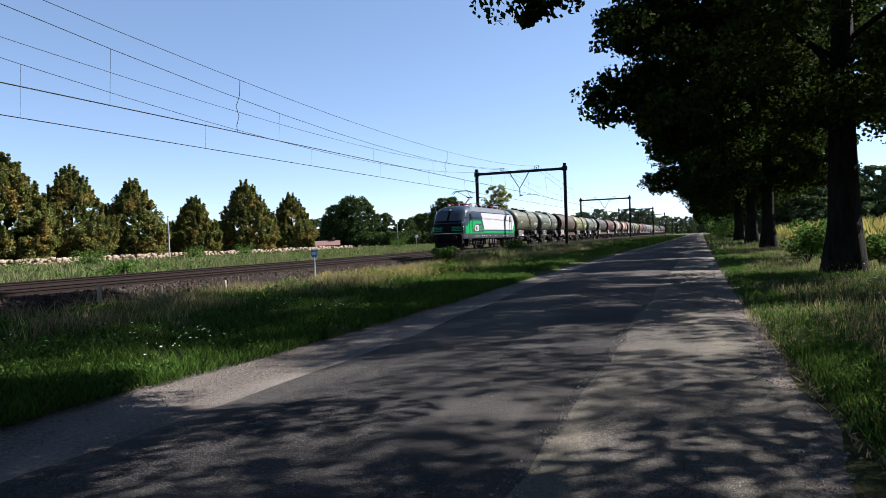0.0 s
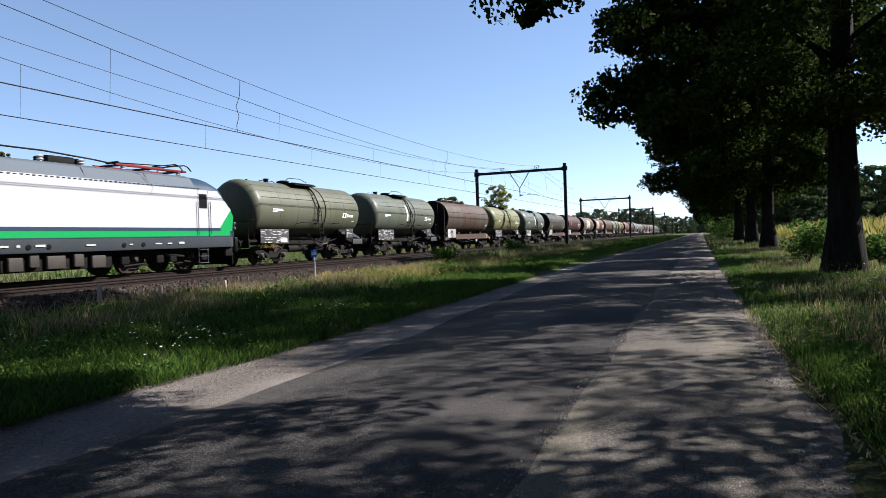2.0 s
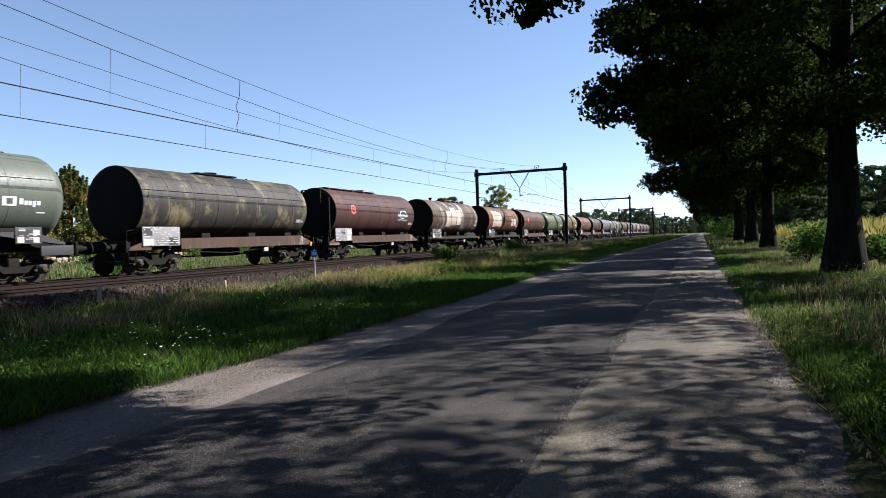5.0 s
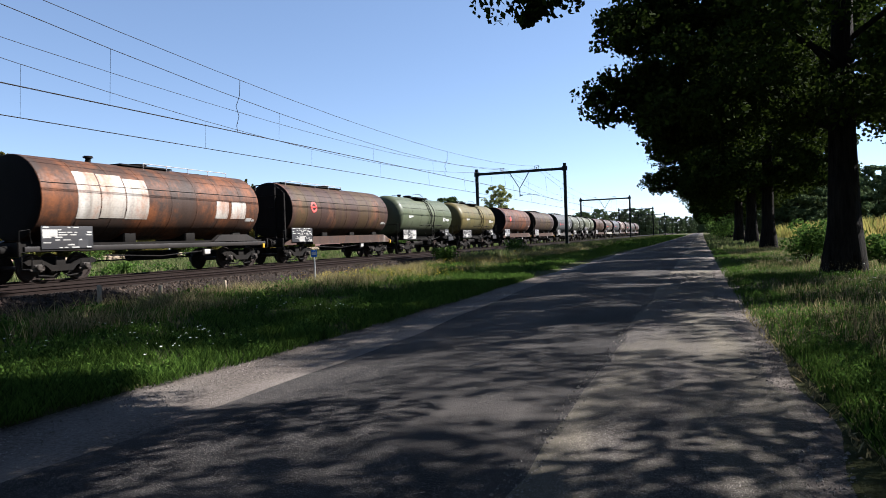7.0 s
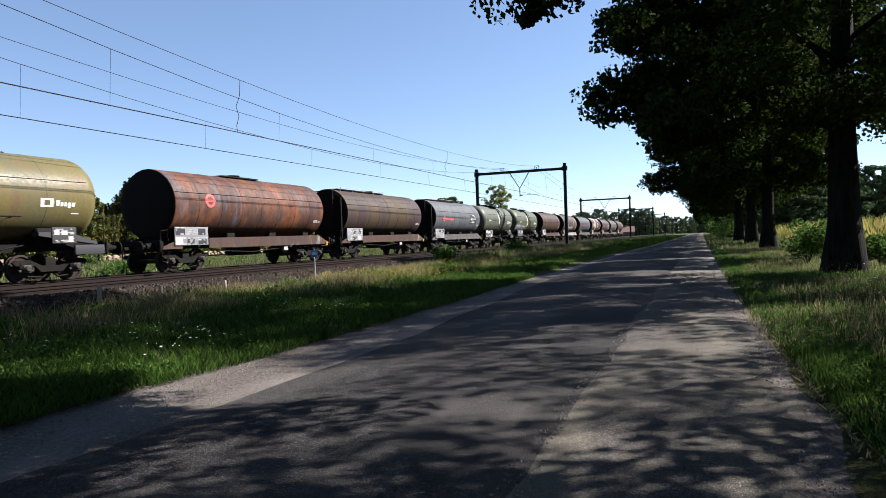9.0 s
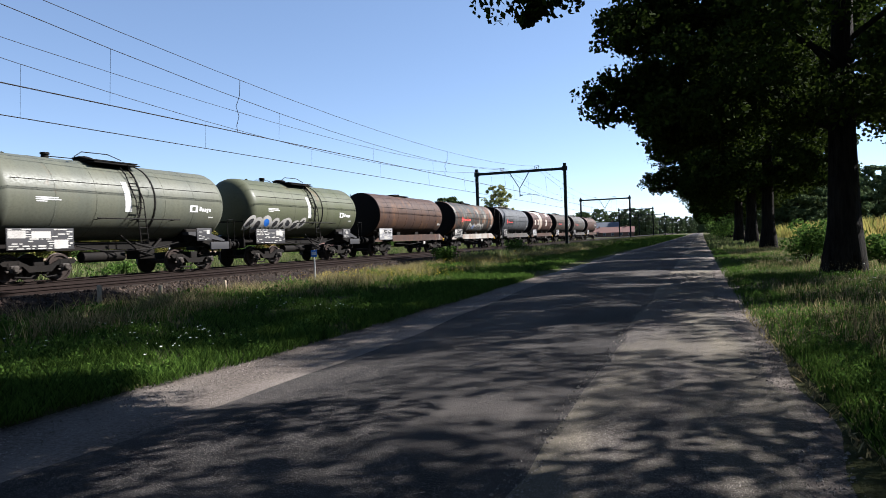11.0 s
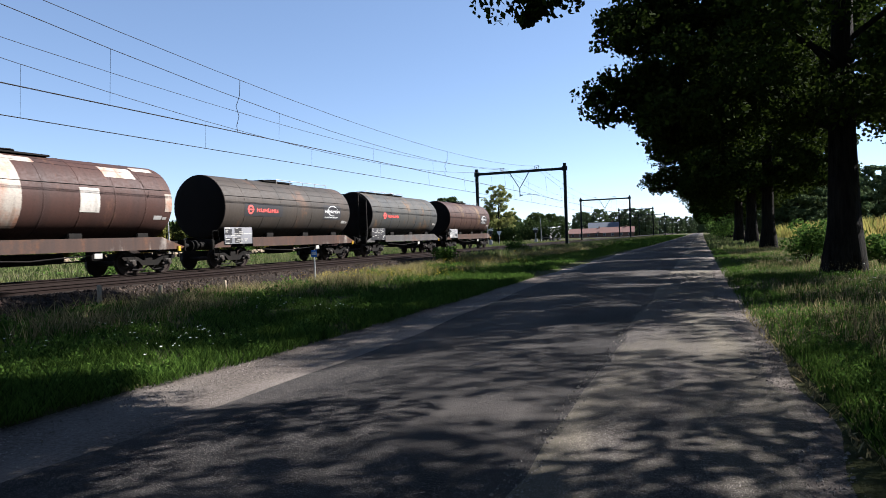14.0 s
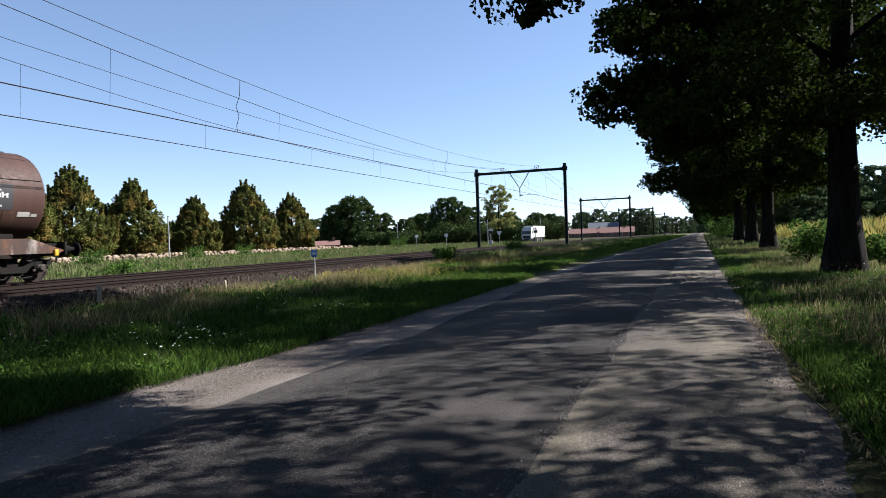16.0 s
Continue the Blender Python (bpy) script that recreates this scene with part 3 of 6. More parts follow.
def far_trees():
    rng = np.random.default_rng(9)
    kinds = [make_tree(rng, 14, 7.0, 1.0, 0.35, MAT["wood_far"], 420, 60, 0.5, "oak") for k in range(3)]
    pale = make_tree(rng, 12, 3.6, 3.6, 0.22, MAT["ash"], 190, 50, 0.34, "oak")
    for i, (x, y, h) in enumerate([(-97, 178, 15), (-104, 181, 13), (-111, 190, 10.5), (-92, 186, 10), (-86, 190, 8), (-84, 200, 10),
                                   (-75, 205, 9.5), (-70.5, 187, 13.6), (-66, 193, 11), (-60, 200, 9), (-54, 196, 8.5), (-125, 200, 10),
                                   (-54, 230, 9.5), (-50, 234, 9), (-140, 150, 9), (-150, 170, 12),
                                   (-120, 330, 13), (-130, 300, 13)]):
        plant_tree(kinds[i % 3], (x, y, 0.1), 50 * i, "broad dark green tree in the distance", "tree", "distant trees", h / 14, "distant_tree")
    # trees whose leaf colour is lightened to stand for haze
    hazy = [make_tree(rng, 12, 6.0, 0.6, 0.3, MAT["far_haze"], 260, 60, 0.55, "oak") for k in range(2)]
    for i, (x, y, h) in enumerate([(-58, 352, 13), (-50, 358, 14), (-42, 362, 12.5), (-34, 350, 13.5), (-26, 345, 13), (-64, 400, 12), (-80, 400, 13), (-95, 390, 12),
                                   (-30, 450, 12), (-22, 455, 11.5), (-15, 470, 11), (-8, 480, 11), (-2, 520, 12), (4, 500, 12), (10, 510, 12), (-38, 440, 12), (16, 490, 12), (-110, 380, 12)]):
        plant_tree(hazy[i % 2], (x, y, 0.1), 64 * i, "small green tree on the horizon, paled for haze", "tree", "trees on the horizon", h / 12, "horizon_tree")
    plant_tree(pale, (-41.5, 141, 0.1), 0, "pale yellowish-green tree by the level crossing", "tree", "", 1.05, "ash_tree")
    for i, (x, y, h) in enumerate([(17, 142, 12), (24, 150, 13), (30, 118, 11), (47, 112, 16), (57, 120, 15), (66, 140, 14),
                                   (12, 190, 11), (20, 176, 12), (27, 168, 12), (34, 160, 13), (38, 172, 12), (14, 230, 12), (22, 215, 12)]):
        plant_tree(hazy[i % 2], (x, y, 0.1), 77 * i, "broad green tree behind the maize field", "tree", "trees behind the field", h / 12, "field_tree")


def blades(name, rng, xs, ys, height, width, material, label, lean=0.35):
    """Grass as one mesh of bent pointed blades."""
    n = len(xs)
    h = height * rng.uniform(0.5, 1.3, n)
    z = np.array([ground_height(x, y) for x, y in zip(xs, ys)]) - 0.01
    a = rng.uniform(0, 2 * np.pi, n)
    base = np.stack([xs, ys, z], 1)
    tip = base + np.stack([np.cos(a) * h * lean * rng.random(n), np.sin(a) * h * lean * rng.random(n), h], 1)
    mid = (base + tip) / 2
    mid[:, 2] += h * 0.08
    b = rng.uniform(0, 2 * np.pi, n)
    w = np.stack([np.cos(b), np.sin(b), 0 * b], 1) * (width * rng.uniform(0.6, 1.4, n))[:, None]
    v = np.stack([base - w * 0.7, base + w * 0.7, mid + w, tip, mid - w], 1).reshape(-1, 3)
    me = bpy.data.meshes.new(name)
    me.vertices.add(n * 5)
    me.vertices.foreach_set("co", v.reshape(-1))
    me.loops.add(n * 5)
    me.loops.foreach_set("vertex_index", np.arange(n * 5, dtype=np.int32))
    me.polygons.add(n)
    me.polygons.foreach_set("loop_start", np.arange(0, n * 5, 5, dtype=np.int32))
    me.update(calc_edges=True)
    me.materials.append(material)
    return tagged(new(name, me), label, "grass", kind="stuff")


def scatter(rng, n, x0, x1, y0, y1, power=2.0, keep=None):
    """Places denser towards y0; keep(x, y) thins them out in patches."""
    y = y0 + (y1 - y0) * rng.random(n) ** power
    x = rng.uniform(x0, x1, n) if not callable(x0) else np.array([x0(b) + (x1(b) - x0(b)) * r for b, r in zip(y, rng.random(n))])
    if keep:
        k = np.array([keep(a, b) for a, b in zip(x, y)]) > rng.random(n)
        x, y = x[k], y[k]
    return x, y


def patch(seed, scale, lo, hi):
    return lambda x, y: min(1, max(0, (noise.noise((x * scale, y * scale, seed)) * 0.5 + 0.5 - lo) / (hi - lo)))


def grasses():
    rng = np.random.default_rng(31)
    le, re = (lambda y: spline(LEFT_EDGE, y)), (lambda y: spline(RIGHT_EDGE, y))
    x, y = scatter(rng, 120000, lambda b: le(b) - 8.2, lambda b: le(b) + 0.05, 2.5, 75, 1.7, patch(14, 0.9, 0.3, 0.6))
    blades("verge_grass", rng, x, y, 0.16, 0.007, MAT["grass"], "lush green grass on the verge between lane and railway", 1.1)
    x, y = scatter(rng, 60000, lambda b: le(b) - 2.4, lambda b: le(b) + 0.12, 2.5, 24, 1.4, patch(15, 1.6, 0.35, 0.6))
    blades("near_grass", rng, x, y, 0.15, 0.0055, MAT["grass"], "short green grass at the edge of the lane", 1.2)
    x, y = scatter(rng, 9000, lambda b: le(b) - 8.0, lambda b: le(b) - 0.1, 3, 45, 1.5, patch(16, 1.3, 0.5, 0.68))
    blades("tall_grass", rng, x, y, 0.3, 0.006, MAT["grass"], "taller tufts of green grass on the verge", 0.9)
    x, y = scatter(rng, 60000, -13.7, -9.4, 4, 90, 1.5, patch(2, 0.4, 0.42, 0.62))
    blades("dry_grass", rng, x, y, 0.34, 0.004, MAT["dry_grass"], "tall straw-coloured dry grass along the track", 0.9)
    x, y = scatter(rng, 60000, -60, -24.5, 12, 150, 1.3)
    blades("field_grass", rng, x, y, 0.4, 0.017, MAT["meadow"], "rough yellow-green grass beyond the tracks", 0.5)
    x, y = scatter(rng, 16000, -76, -45, 25, 190, 1.0)
    blades("far_grass", rng, x, y, 0.45, 0.045, MAT["meadow"], "rough grass far beyond the tracks", 0.5)
    x, y = scatter(rng, 110000, lambda b: re(b) + 0.1, lambda b: re(b) + 7, 2.2, 60, 1.9, patch(17, 1.1, 0.25, 0.55))
    blades("bank_grass", rng, x, y, 0.12, 0.005, MAT["grass"], "green grass under the oaks", 0.9)
    x, y = scatter(rng, 18000, lambda b: re(b) + 0.12, lambda b: re(b) + 2.6, 1.6, 9, 1.0)
    blades("edge_grass", rng, x, y, 0.1, 0.006, MAT["grass"], "short sparse grass at the edge of the gravel", 1.1)
    x, y = scatter(rng, 5000, lambda b: re(b) + 0.0, lambda b: re(b) + 2.0, 1.6, 14, 1.0)
    blades("edge_litter", rng, x, y, 0.06, 0.008, MAT["dry_grass"], "dry stalks and litter at the edge of the gravel", 1.6)
    x, y = scatter(rng, 60000, lambda b: re(b) + 0.9, lambda b: re(b) + 9, 7, 80, 1.4, patch(6, 0.3, 0.3, 0.6))
    blades("bank_dry_grass", rng, x, y, 0.22, 0.0028, MAT["dry_grass"], "tall dry seeding grass under the oaks", 0.5)
    x, y = scatter(rng, 14000, lambda b: le(b) - 6, lambda b: le(b) + 0.1, 70, 260, 1.2)
    blades("distant_verge_grass", rng, x, y, 0.3, 0.05, MAT["grass"], "green grass along the far lane")
    x, y = scatter(rng, 12000, -14.6, -12.4, 40, 260, 1.3)
    blades("track_side_grass", rng, x, y, 0.5, 0.03, MAT["meadow"], "rough tall grass along the far ballast", 0.5)
    x, y = scatter(rng, 12000, lambda b: re(b) + 0.1, lambda b: re(b) + 8, 55, 220, 1.2)
    blades("distant_bank_grass", rng, x, y, 0.35, 0.05, MAT["meadow"], "dry grass under the far oaks")


def flowers(name, n, x0, x1, y0, y1, z0, z1, size, material, label, keep, seed):
    rng = np.random.default_rng(seed)
    x, y = scatter(rng, n, x0, x1, y0, y1, 1.2, keep)
    c = np.stack([x, y, [ground_height(a, b) for a, b in zip(x, y)] + rng.uniform(z0, z1, len(x))], 1)
    u = random_dirs(rng, len(x)) * np.array((1, 1, 0.4))
    w = np.cross(u, (0, 0, 1.0))
    s = (size * rng.uniform(0.6, 1.4, len(x)))[:, None]
    tagged(new(name, quads(name, c, u * s, w * s, material)), label, "wildflowers", kind="stuff")


def weeds(name, n, x0, x1, y0, y1, r, leaf, material, label, keep, seed, power=1.5, per=46):
    """Low broad-leaved plants, clump beside clump."""
    rng = np.random.default_rng(seed)
    x, y = scatter(rng, n, x0, x1, y0, y1, power, keep)
    cl = [(a, b, ground_height(a, b) + q * 0.45, q) for a, b, q in zip(x, y, rng.uniform(0.5, 1.3, len(x)) * r)]
    tagged(new(name, leaf_cloud(name, rng, cl, per, leaf, MAT[material])), label, "weeds", kind="stuff")


def field_crops():
    rng = np.random.default_rng(12)
    n = 26000
    x, y = scatter(rng, n, 10.5, 45, 28, 120, 1.3)
    me = blades("maize", rng, x, y, 1.75, 0.05, MAT["corn"], "ripening yellow-green maize field", 0.45)
    x, y = scatter(rng, 7000, 13, 24, 33, 46, 1.0)
    blades("brown_weeds", rng, x, y, 2.0, 0.04, MAT["brown_crop"], "tall brown seeding weeds at the field edge", 0.4)


def shrub(at, r, h, seed, leaf=0.12, material="shrub", label="leafy green shrub growing in the grass"):
    rng = np.random.default_rng(seed)
    t = thing("shrub", label, "shrub", at, "shrubs")
    g = Geo()
    cl = []
    for i in range(9):
        a = i * 2.4
        tip = Vector((math.cos(a) * r * rng.uniform(0.3, 0.9), math.sin(a) * r * rng.uniform(0.3, 0.9), h * rng.uniform(0.45, 0.95)))
        g.tube([(0, 0, -0.05), tip * 0.5 + Vector((0, 0, 0.1)), tip], 0.02, 5, 0.005)
        cl.append((*tip, r * 0.45))
        cl.append((*(tip * 0.6), r * 0.45))
    part("stems", g, MAT["bark"], t)
    part("leaves", leaf_cloud("leaves", rng, cl, 70, leaf, MAT[material]), None, t)


ground()
lane()
railway()
overhead_line()
oak_row()
hornbeam_row()
far_trees()
grasses()
flowers("ragwort", 9000, -13.0, -8.0, 14, 50, 0.2, 0.45, 0.022, MAT["petal"], "patches of yellow wildflowers in the grass", patch(11, 0.16, 0.4, 0.7), 3)
flowers("yarrow", 500, -8.5, -5.9, 3.5, 12, 0.2, 0.42, 0.018, MAT["white_petal"], "small white wildflowers by the lane", patch(5, 0.5, 0.4, 0.7), 4)
flowers("bank_seed_heads", 22000, 1.8, 9, 9, 60, 0.12, 0.42, 0.014, MAT["dry_grass"], "pale seed heads of dry grass under the oaks", patch(10, 0.35, 0.3, 0.6), 16)
flowers("bank_flowers", 2600, 2.5, 8, 8, 30, 0.2, 0.55, 0.016, MAT["white_petal"], "whitish seed heads under the oaks", patch(9, 0.3, 0.35, 0.7), 6)
weeds("verge_weeds", 3000, lambda b: spline(LEFT_EDGE, b) - 7.5, lambda b: spline(LEFT_EDGE, b) - 0.1, 3, 45, 0.15, 0.05, "weed", "low broad-leaved green weeds on the verge", patch(21, 0.8, 0.4, 0.6), 51)
weeds("track_weeds", 420, -14.2, -9, 6, 70, 0.26, 0.07, "weed", "bushy weeds at the foot of the ballast", patch(22, 0.3, 0.4, 0.65), 52)
weeds("bank_weeds", 3000, lambda b: spline(RIGHT_EDGE, b) + 0.3, lambda b: spline(RIGHT_EDGE, b) + 6, 3, 50, 0.13, 0.034, "weed", "low broad-leaved green weeds under the oaks", patch(23, 0.7, 0.35, 0.6), 53)
weeds("meadow_weeds", 700, -68, -25, 18, 130, 0.5, 0.16, "shrub", "bushy green weeds in the meadow beyond the tracks", patch(24, 0.12, 0.42, 0.7), 54, 1.1, 40)
weeds("edge_weeds", 900, lambda b: spline(RIGHT_EDGE, b) + 0.35, lambda b: spline(RIGHT_EDGE, b) + 2.6, 1.6, 9, 0.09, 0.03, "weed", "low weeds at the gravel edge", patch(25, 1.5, 0.3, 0.6), 55, 1.0, 40)
field_crops()
pebbles()
for i, (x, y, r, h) in enumerate([(3.7, 28.5, 0.9, 1.6), (4.6, 31, 1.0, 1.7), (5.7, 26.6, 0.7, 1.0), (-14.0, 52, 0.9, 1.1), (-13.0, 34, 0.7, 0.9), (2.2, 96, 2.4, 3.4), (2.6, 104, 2.4, 3.6),
                                  (-52, 45, 1.6, 1.4), (-55, 62, 1.4, 1.5), (-62, 80, 1.6, 1.6), (-49, 105, 1.8, 2.3), (-28, 26, 0.8, 0.8)]):
    shrub((x, y, 0.1), r, h, 40 + i, 0.14 if r < 2 else 0.22)


# ---- the train ----
MOVERS = []
SPINNERS = []
SHARED = {}


def shared(key, build, material, sharp=35):
    """A mesh that alike parts of several vehicles share."""
    if key not in SHARED:
        SHARED[key] = build().mesh(key, sharp)
        SHARED[key].materials.append(material)
    return SHARED[key]


def on_rails(ob, offset):
    MOVERS.append((ob, lambda t: pose(FAR_TRACK, START + offset - SPEED * t, RAIL)))
    ob.matrix_basis = pose(FAR_TRACK, START + offset, RAIL)


def g_wheelset(r):
    g = Geo()
    for s in (-1, 1):
        g.turned([(s * 0.66, 0.1), (s * 0.68, r + 0.03), (s * 0.71, r + 0.025), (s * 0.72, r), (s * 0.81, r - 0.005), (s * 0.815, r - 0.07),
                  (s * 0.77, r - 0.09), (s * 0.77, 0.16), (s * 0.83, 0.13), (s * 0.84, 0.02)], (0, 0, 0), "x", 28)
    g.tube([(-0.9, 0, 0), (0.9, 0, 0)], 0.085, 12)
    return g


def g_bogie_frame(half, r):
    g = Geo()
    for s in (-1, 1):
        x = s * 1.0
        prof = [(-half - 0.45, r + 0.2), (-half - 0.3, r + 0.28), (-0.75, r + 0.27), (-0.35, r + 0.08), (0.35, r + 0.08), (0.75, r + 0.27), (half + 0.3, r + 0.28), (half + 0.45, r + 0.2),
                (half + 0.35, r + 0.1), (half - 0.3, r + 0.08), (0.4, r - 0.12), (-0.4, r - 0.12), (-half + 0.3, r + 0.08), (-half - 0.35, r + 0.1)]
        g.prism(prof, x - 0.06, x + 0.06)
        for q in (-1, 1):
            for d in (-0.17, 0.17):
                g.turned([(r + 0.0, 0.075), (r + 0.1, 0.085), (r + 0.22, 0.075)], (x, q * half + d, 0), "z", 10)
    g.box(-1.0, 1.0, -0.2, 0.2, r - 0.05, r + 0.35, 0.03)
    return g


def g_axle_box(r):
    g = Geo().box(0.86, 1.12, -0.16, 0.16, r - 0.13, r + 0.12, 0.04)
    g.turned([(1.1, 0.11), (1.16, 0.105), (1.19, 0.07)], (0, 0, r), "x", 14)
    g.box(0.92, 1.06, -0.26, 0.26, r - 0.1, r - 0.03, 0.02)
    return g


def g_brake(half, r):
    g = Geo()
    for q in (-1, 1):
        g.box(0.72, 0.86, q * half - q * (r + 0.13) - 0.05, q * half - q * (r + 0.03) + 0.05, r - 0.22, r + 0.2, 0.03)
        g.tube([(0.95, q * half * 0.9, r - 0.25), (0.95, q * half * 0.3, r - 0.3), (0.95, 0, r - 0.1)], 0.03, 6)
    return g


def bogie(parent, y, half=0.9, r=0.46, spin=False):
    f = part("bogie", shared(f"bogie{half}{r}", lambda: g_bogie_frame(half, r), MAT["under"]), None, parent, at=(0, y, 0))
    for q in (-1, 1):
        w = part("wheelset", shared(f"wheelset{r}", lambda: g_wheelset(r), MAT["wheel"], 40), None, f, at=(0, q * half, r))
        if spin:
            SPINNERS.append((w, q * half, r))
        for s in (-1, 1):
            b = part("axle_box", shared(f"axle_box{r}", lambda: g_axle_box(r), MAT["axle"]), None, f, at=(0, q * half, 0))
            b.rotation_euler = (0, 0, 0 if s > 0 else math.pi)
    part("brake_gear", shared(f"brake{half}{r}", lambda: g_brake(half, r), MAT["under"]), None, f)
    return f


def g_buffer():
    return Geo().turned([(-0.02, 0.23), (0.03, 0.24), (0.05, 0.2), (0.06, 0.09), (0.3, 0.09), (0.31, 0.14), (0.6, 0.15), (0.61, 0.19), (0.66, 0.19)], (0, 0, 0), "y", 18)


def buffers(parent, length):
    for y, turn in ((0.02, 0), (length - 0.02, math.pi)):
        for x in (-0.875, 0.875):
            b = part("buffer", shared("buffer", g_buffer, MAT["under"]), None, parent, at=(x, y, 1.05))
            b.rotation_euler = (0, 0, turn)
        g = Geo().box(-0.06, 0.06, -0.25, 0.3, -0.06, 0.06, 0.02).tube([(0, -0.2, 0), (0, -0.3, -0.15), (0, -0.28, -0.4)], 0.035, 6)
        c = part("coupling", shared("coupling", lambda: g, MAT["under"]), None, parent, at=(0, y + (0.35 if turn == 0 else -0.35), 1.0))
        c.rotation_euler = (0, 0, turn)


TANK_Z = 2.79


def on_tank(g, r, poly, lift=0.006, steps=5):
    """A patch of (y, z) corners, four of them, bent round the side of a tank of radius r."""
    (ya, za), (yb, zb), (yc, zc), (yd, zd) = poly
    steps = max(steps, int(abs(zd - za) / 0.08) + 1)
    rows = []
    for i in range(steps + 1):
        q = i / steps
        z0, z1 = za + (zd - za) * q, zb + (zc - zb) * q
        y0, y1 = ya + (yd - ya) * q, yb + (yc - yb) * q
        rows.append([(math.sqrt(max(0.01, (r + lift) ** 2 - (z - TANK_Z) ** 2)), y, z) for y, z in ((y0, z0), (y1, z1))])
    k = len(g.v)
    for row in rows:
        g.v += row
    g.f += [(k + 2 * i, k + 2 * i + 1, k + 2 * i + 3, k + 2 * i + 2) for i in range(steps)]
    return g


def rect(g, r, y0, y1, z0, z1, lift=0.006):
    return on_tank(g, r, [(y0, z0), (y1, z0), (y1, z1), (y0, z1)], lift)


def tank_paint(name, a, b, rust=(0.14, 0.055, 0.025), rusty=0.3, streak=0.25, pale=None, pale_amount=0.0, seed=0.0, rough=0.55, tone=0.3):
    """Old tank paint: plates of two tones, rust that runs down the round, smeared pale paint, fine grime."""
    a, b = (tuple(x * tone for x in c) for c in (a, b))
    rust = tuple(x * tone * 2 for x in rust)
    n = Nodes(name, rough)
    n.b.inputs["Specular IOR Level"].default_value = 0.12
    mp = n.t.nodes.new("ShaderNodeMapping")
    mp.inputs["Location"].default_value = (seed * 3.1, seed * 7.7, seed * 1.3)
    n.link(n.co, mp.inputs["Vector"])
    co = mp.outputs[0]
    g = n.noise(12, 5, 0.7, source=co)
    c = n.mix(n.ramp(n.noise(1.0, 2, 0.5, (0.1, 0.9, 0.1), co), 0.42, 0.58), a + (1,), b + (1,))
    if pale:
        smear = n.math("ADD", n.math("MULTIPLY", n.noise(1.3, 4, 0.6, (0.3, 0.7, 0.3), co), 0.7), n.math("MULTIPLY", n.noise(4.5, 6, 0.75, (0.25, 1.4, 0.25), co), 0.3))
        f = n.ramp(smear, 0.585 - pale_amount * 0.3, 0.68 - pale_amount * 0.3)
        c = n.mix(n.math("MULTIPLY", f, 0.85), c, tuple(x * 0.62 for x in pale) + (1,))
    r1 = n.ramp(n.noise(0.9, 8, 0.72, (0.55, 0.8, 0.55), co), 0.62 - rusty * 0.35, 0.74 - rusty * 0.25)
    c = n.mix(n.math("MULTIPLY", r1, 0.8), c, rust + (1,))
    r2 = n.ramp(n.noise(3.0, 5, 0.65, (0.12, 1.8, 0.12), co), 0.55, 0.75, 0, min(0.4, rusty * 0.8))
    c = n.mix(r2, c, tuple(x * 0.8 for x in rust) + (1,))
    s = n.ramp(n.noise(2.2, 5, 0.6, (0.14, 2.4, 0.14), co), 0.48, 0.78, 0, streak * 1.3)
    c = n.mix(s, c, (0.014, 0.011, 0.009, 1))
    c = n.mix(n.ramp(g, 0.45, 0.75, 0, 0.35), c, (0.022, 0.016, 0.012, 1))
    n.colour(c)
    n.rough(n.ramp(g, 0.3, 0.7, rough - 0.12, rough + 0.2))
    n.bump(g, 0.12, 0.006)
    return n.m


def g_data_board(x, y0, y1, z0, z1):
    return Geo().box(x - 0.015, x + 0.012, y0, y1, z0, z1, 0.008)


def data_marks(parent, x, y0, y1, z0, z1, seed, dense=0.6):
    """White lettering on a data board: plain bars."""
    rng = random.Random(seed)
    for i in range(3):
        for j in range(2):
            kind = rng.choice(("faded_white", "panel_black", "board", "", ""))
            if kind:
                a, b = y0 + (y1 - y0) * (i + 0.06) / 3, z0 + (z1 - z0) * (j + 0.08) / 2
                part("board_plate", Geo().box(x + 0.011, x + 0.0135, a, a + (y1 - y0) * rng.uniform(0.2, 0.29), b, b + (z1 - z0) * rng.uniform(0.28, 0.42)), MAT[kind], parent)
    g = Geo()
    rows = 9
    for i in range(rows):
        z = z0 + (z1 - z0) * (i + 0.25) / rows
        y = y0 + 0.06
        while y < y1 - 0.15:
            w = rng.uniform(0.06, 0.34)
            if rng.random() < dense:
                g.box(x + 0.012, x + 0.017, y, min(y + w, y1 - 0.05), z, z + (z1 - z0) / rows * rng.uniform(0.35, 0.6))
            y += w + rng.uniform(0.04, 0.15)
    tagged(part("lettering", g, MAT["faded_white"], parent, "white lettering as plain bars", sharp=0), kind="stuff")


def g_round_tank(half, r):
    d = 0.62
    prof = [(-half - d, 0.02)] + [(-half - d * math.cos(a), r * math.sin(a) ** 0.55) for a in (0.12, 0.3, 0.5, 0.75, 1.0, 1.25, 1.45)] + [(-half, r)]
    for k in range(1, 6):
        y = -half + 2 * half * k / 6
        prof += [(y - 0.02, r), (y - 0.012, r + 0.006), (y + 0.012, r + 0.006), (y + 0.02, r)]
    prof += [(half, r)] + [(-y, q) for y, q in reversed(prof[:8])]
    return Geo().turned(prof, (0, 0, TANK_Z), "y", 56)


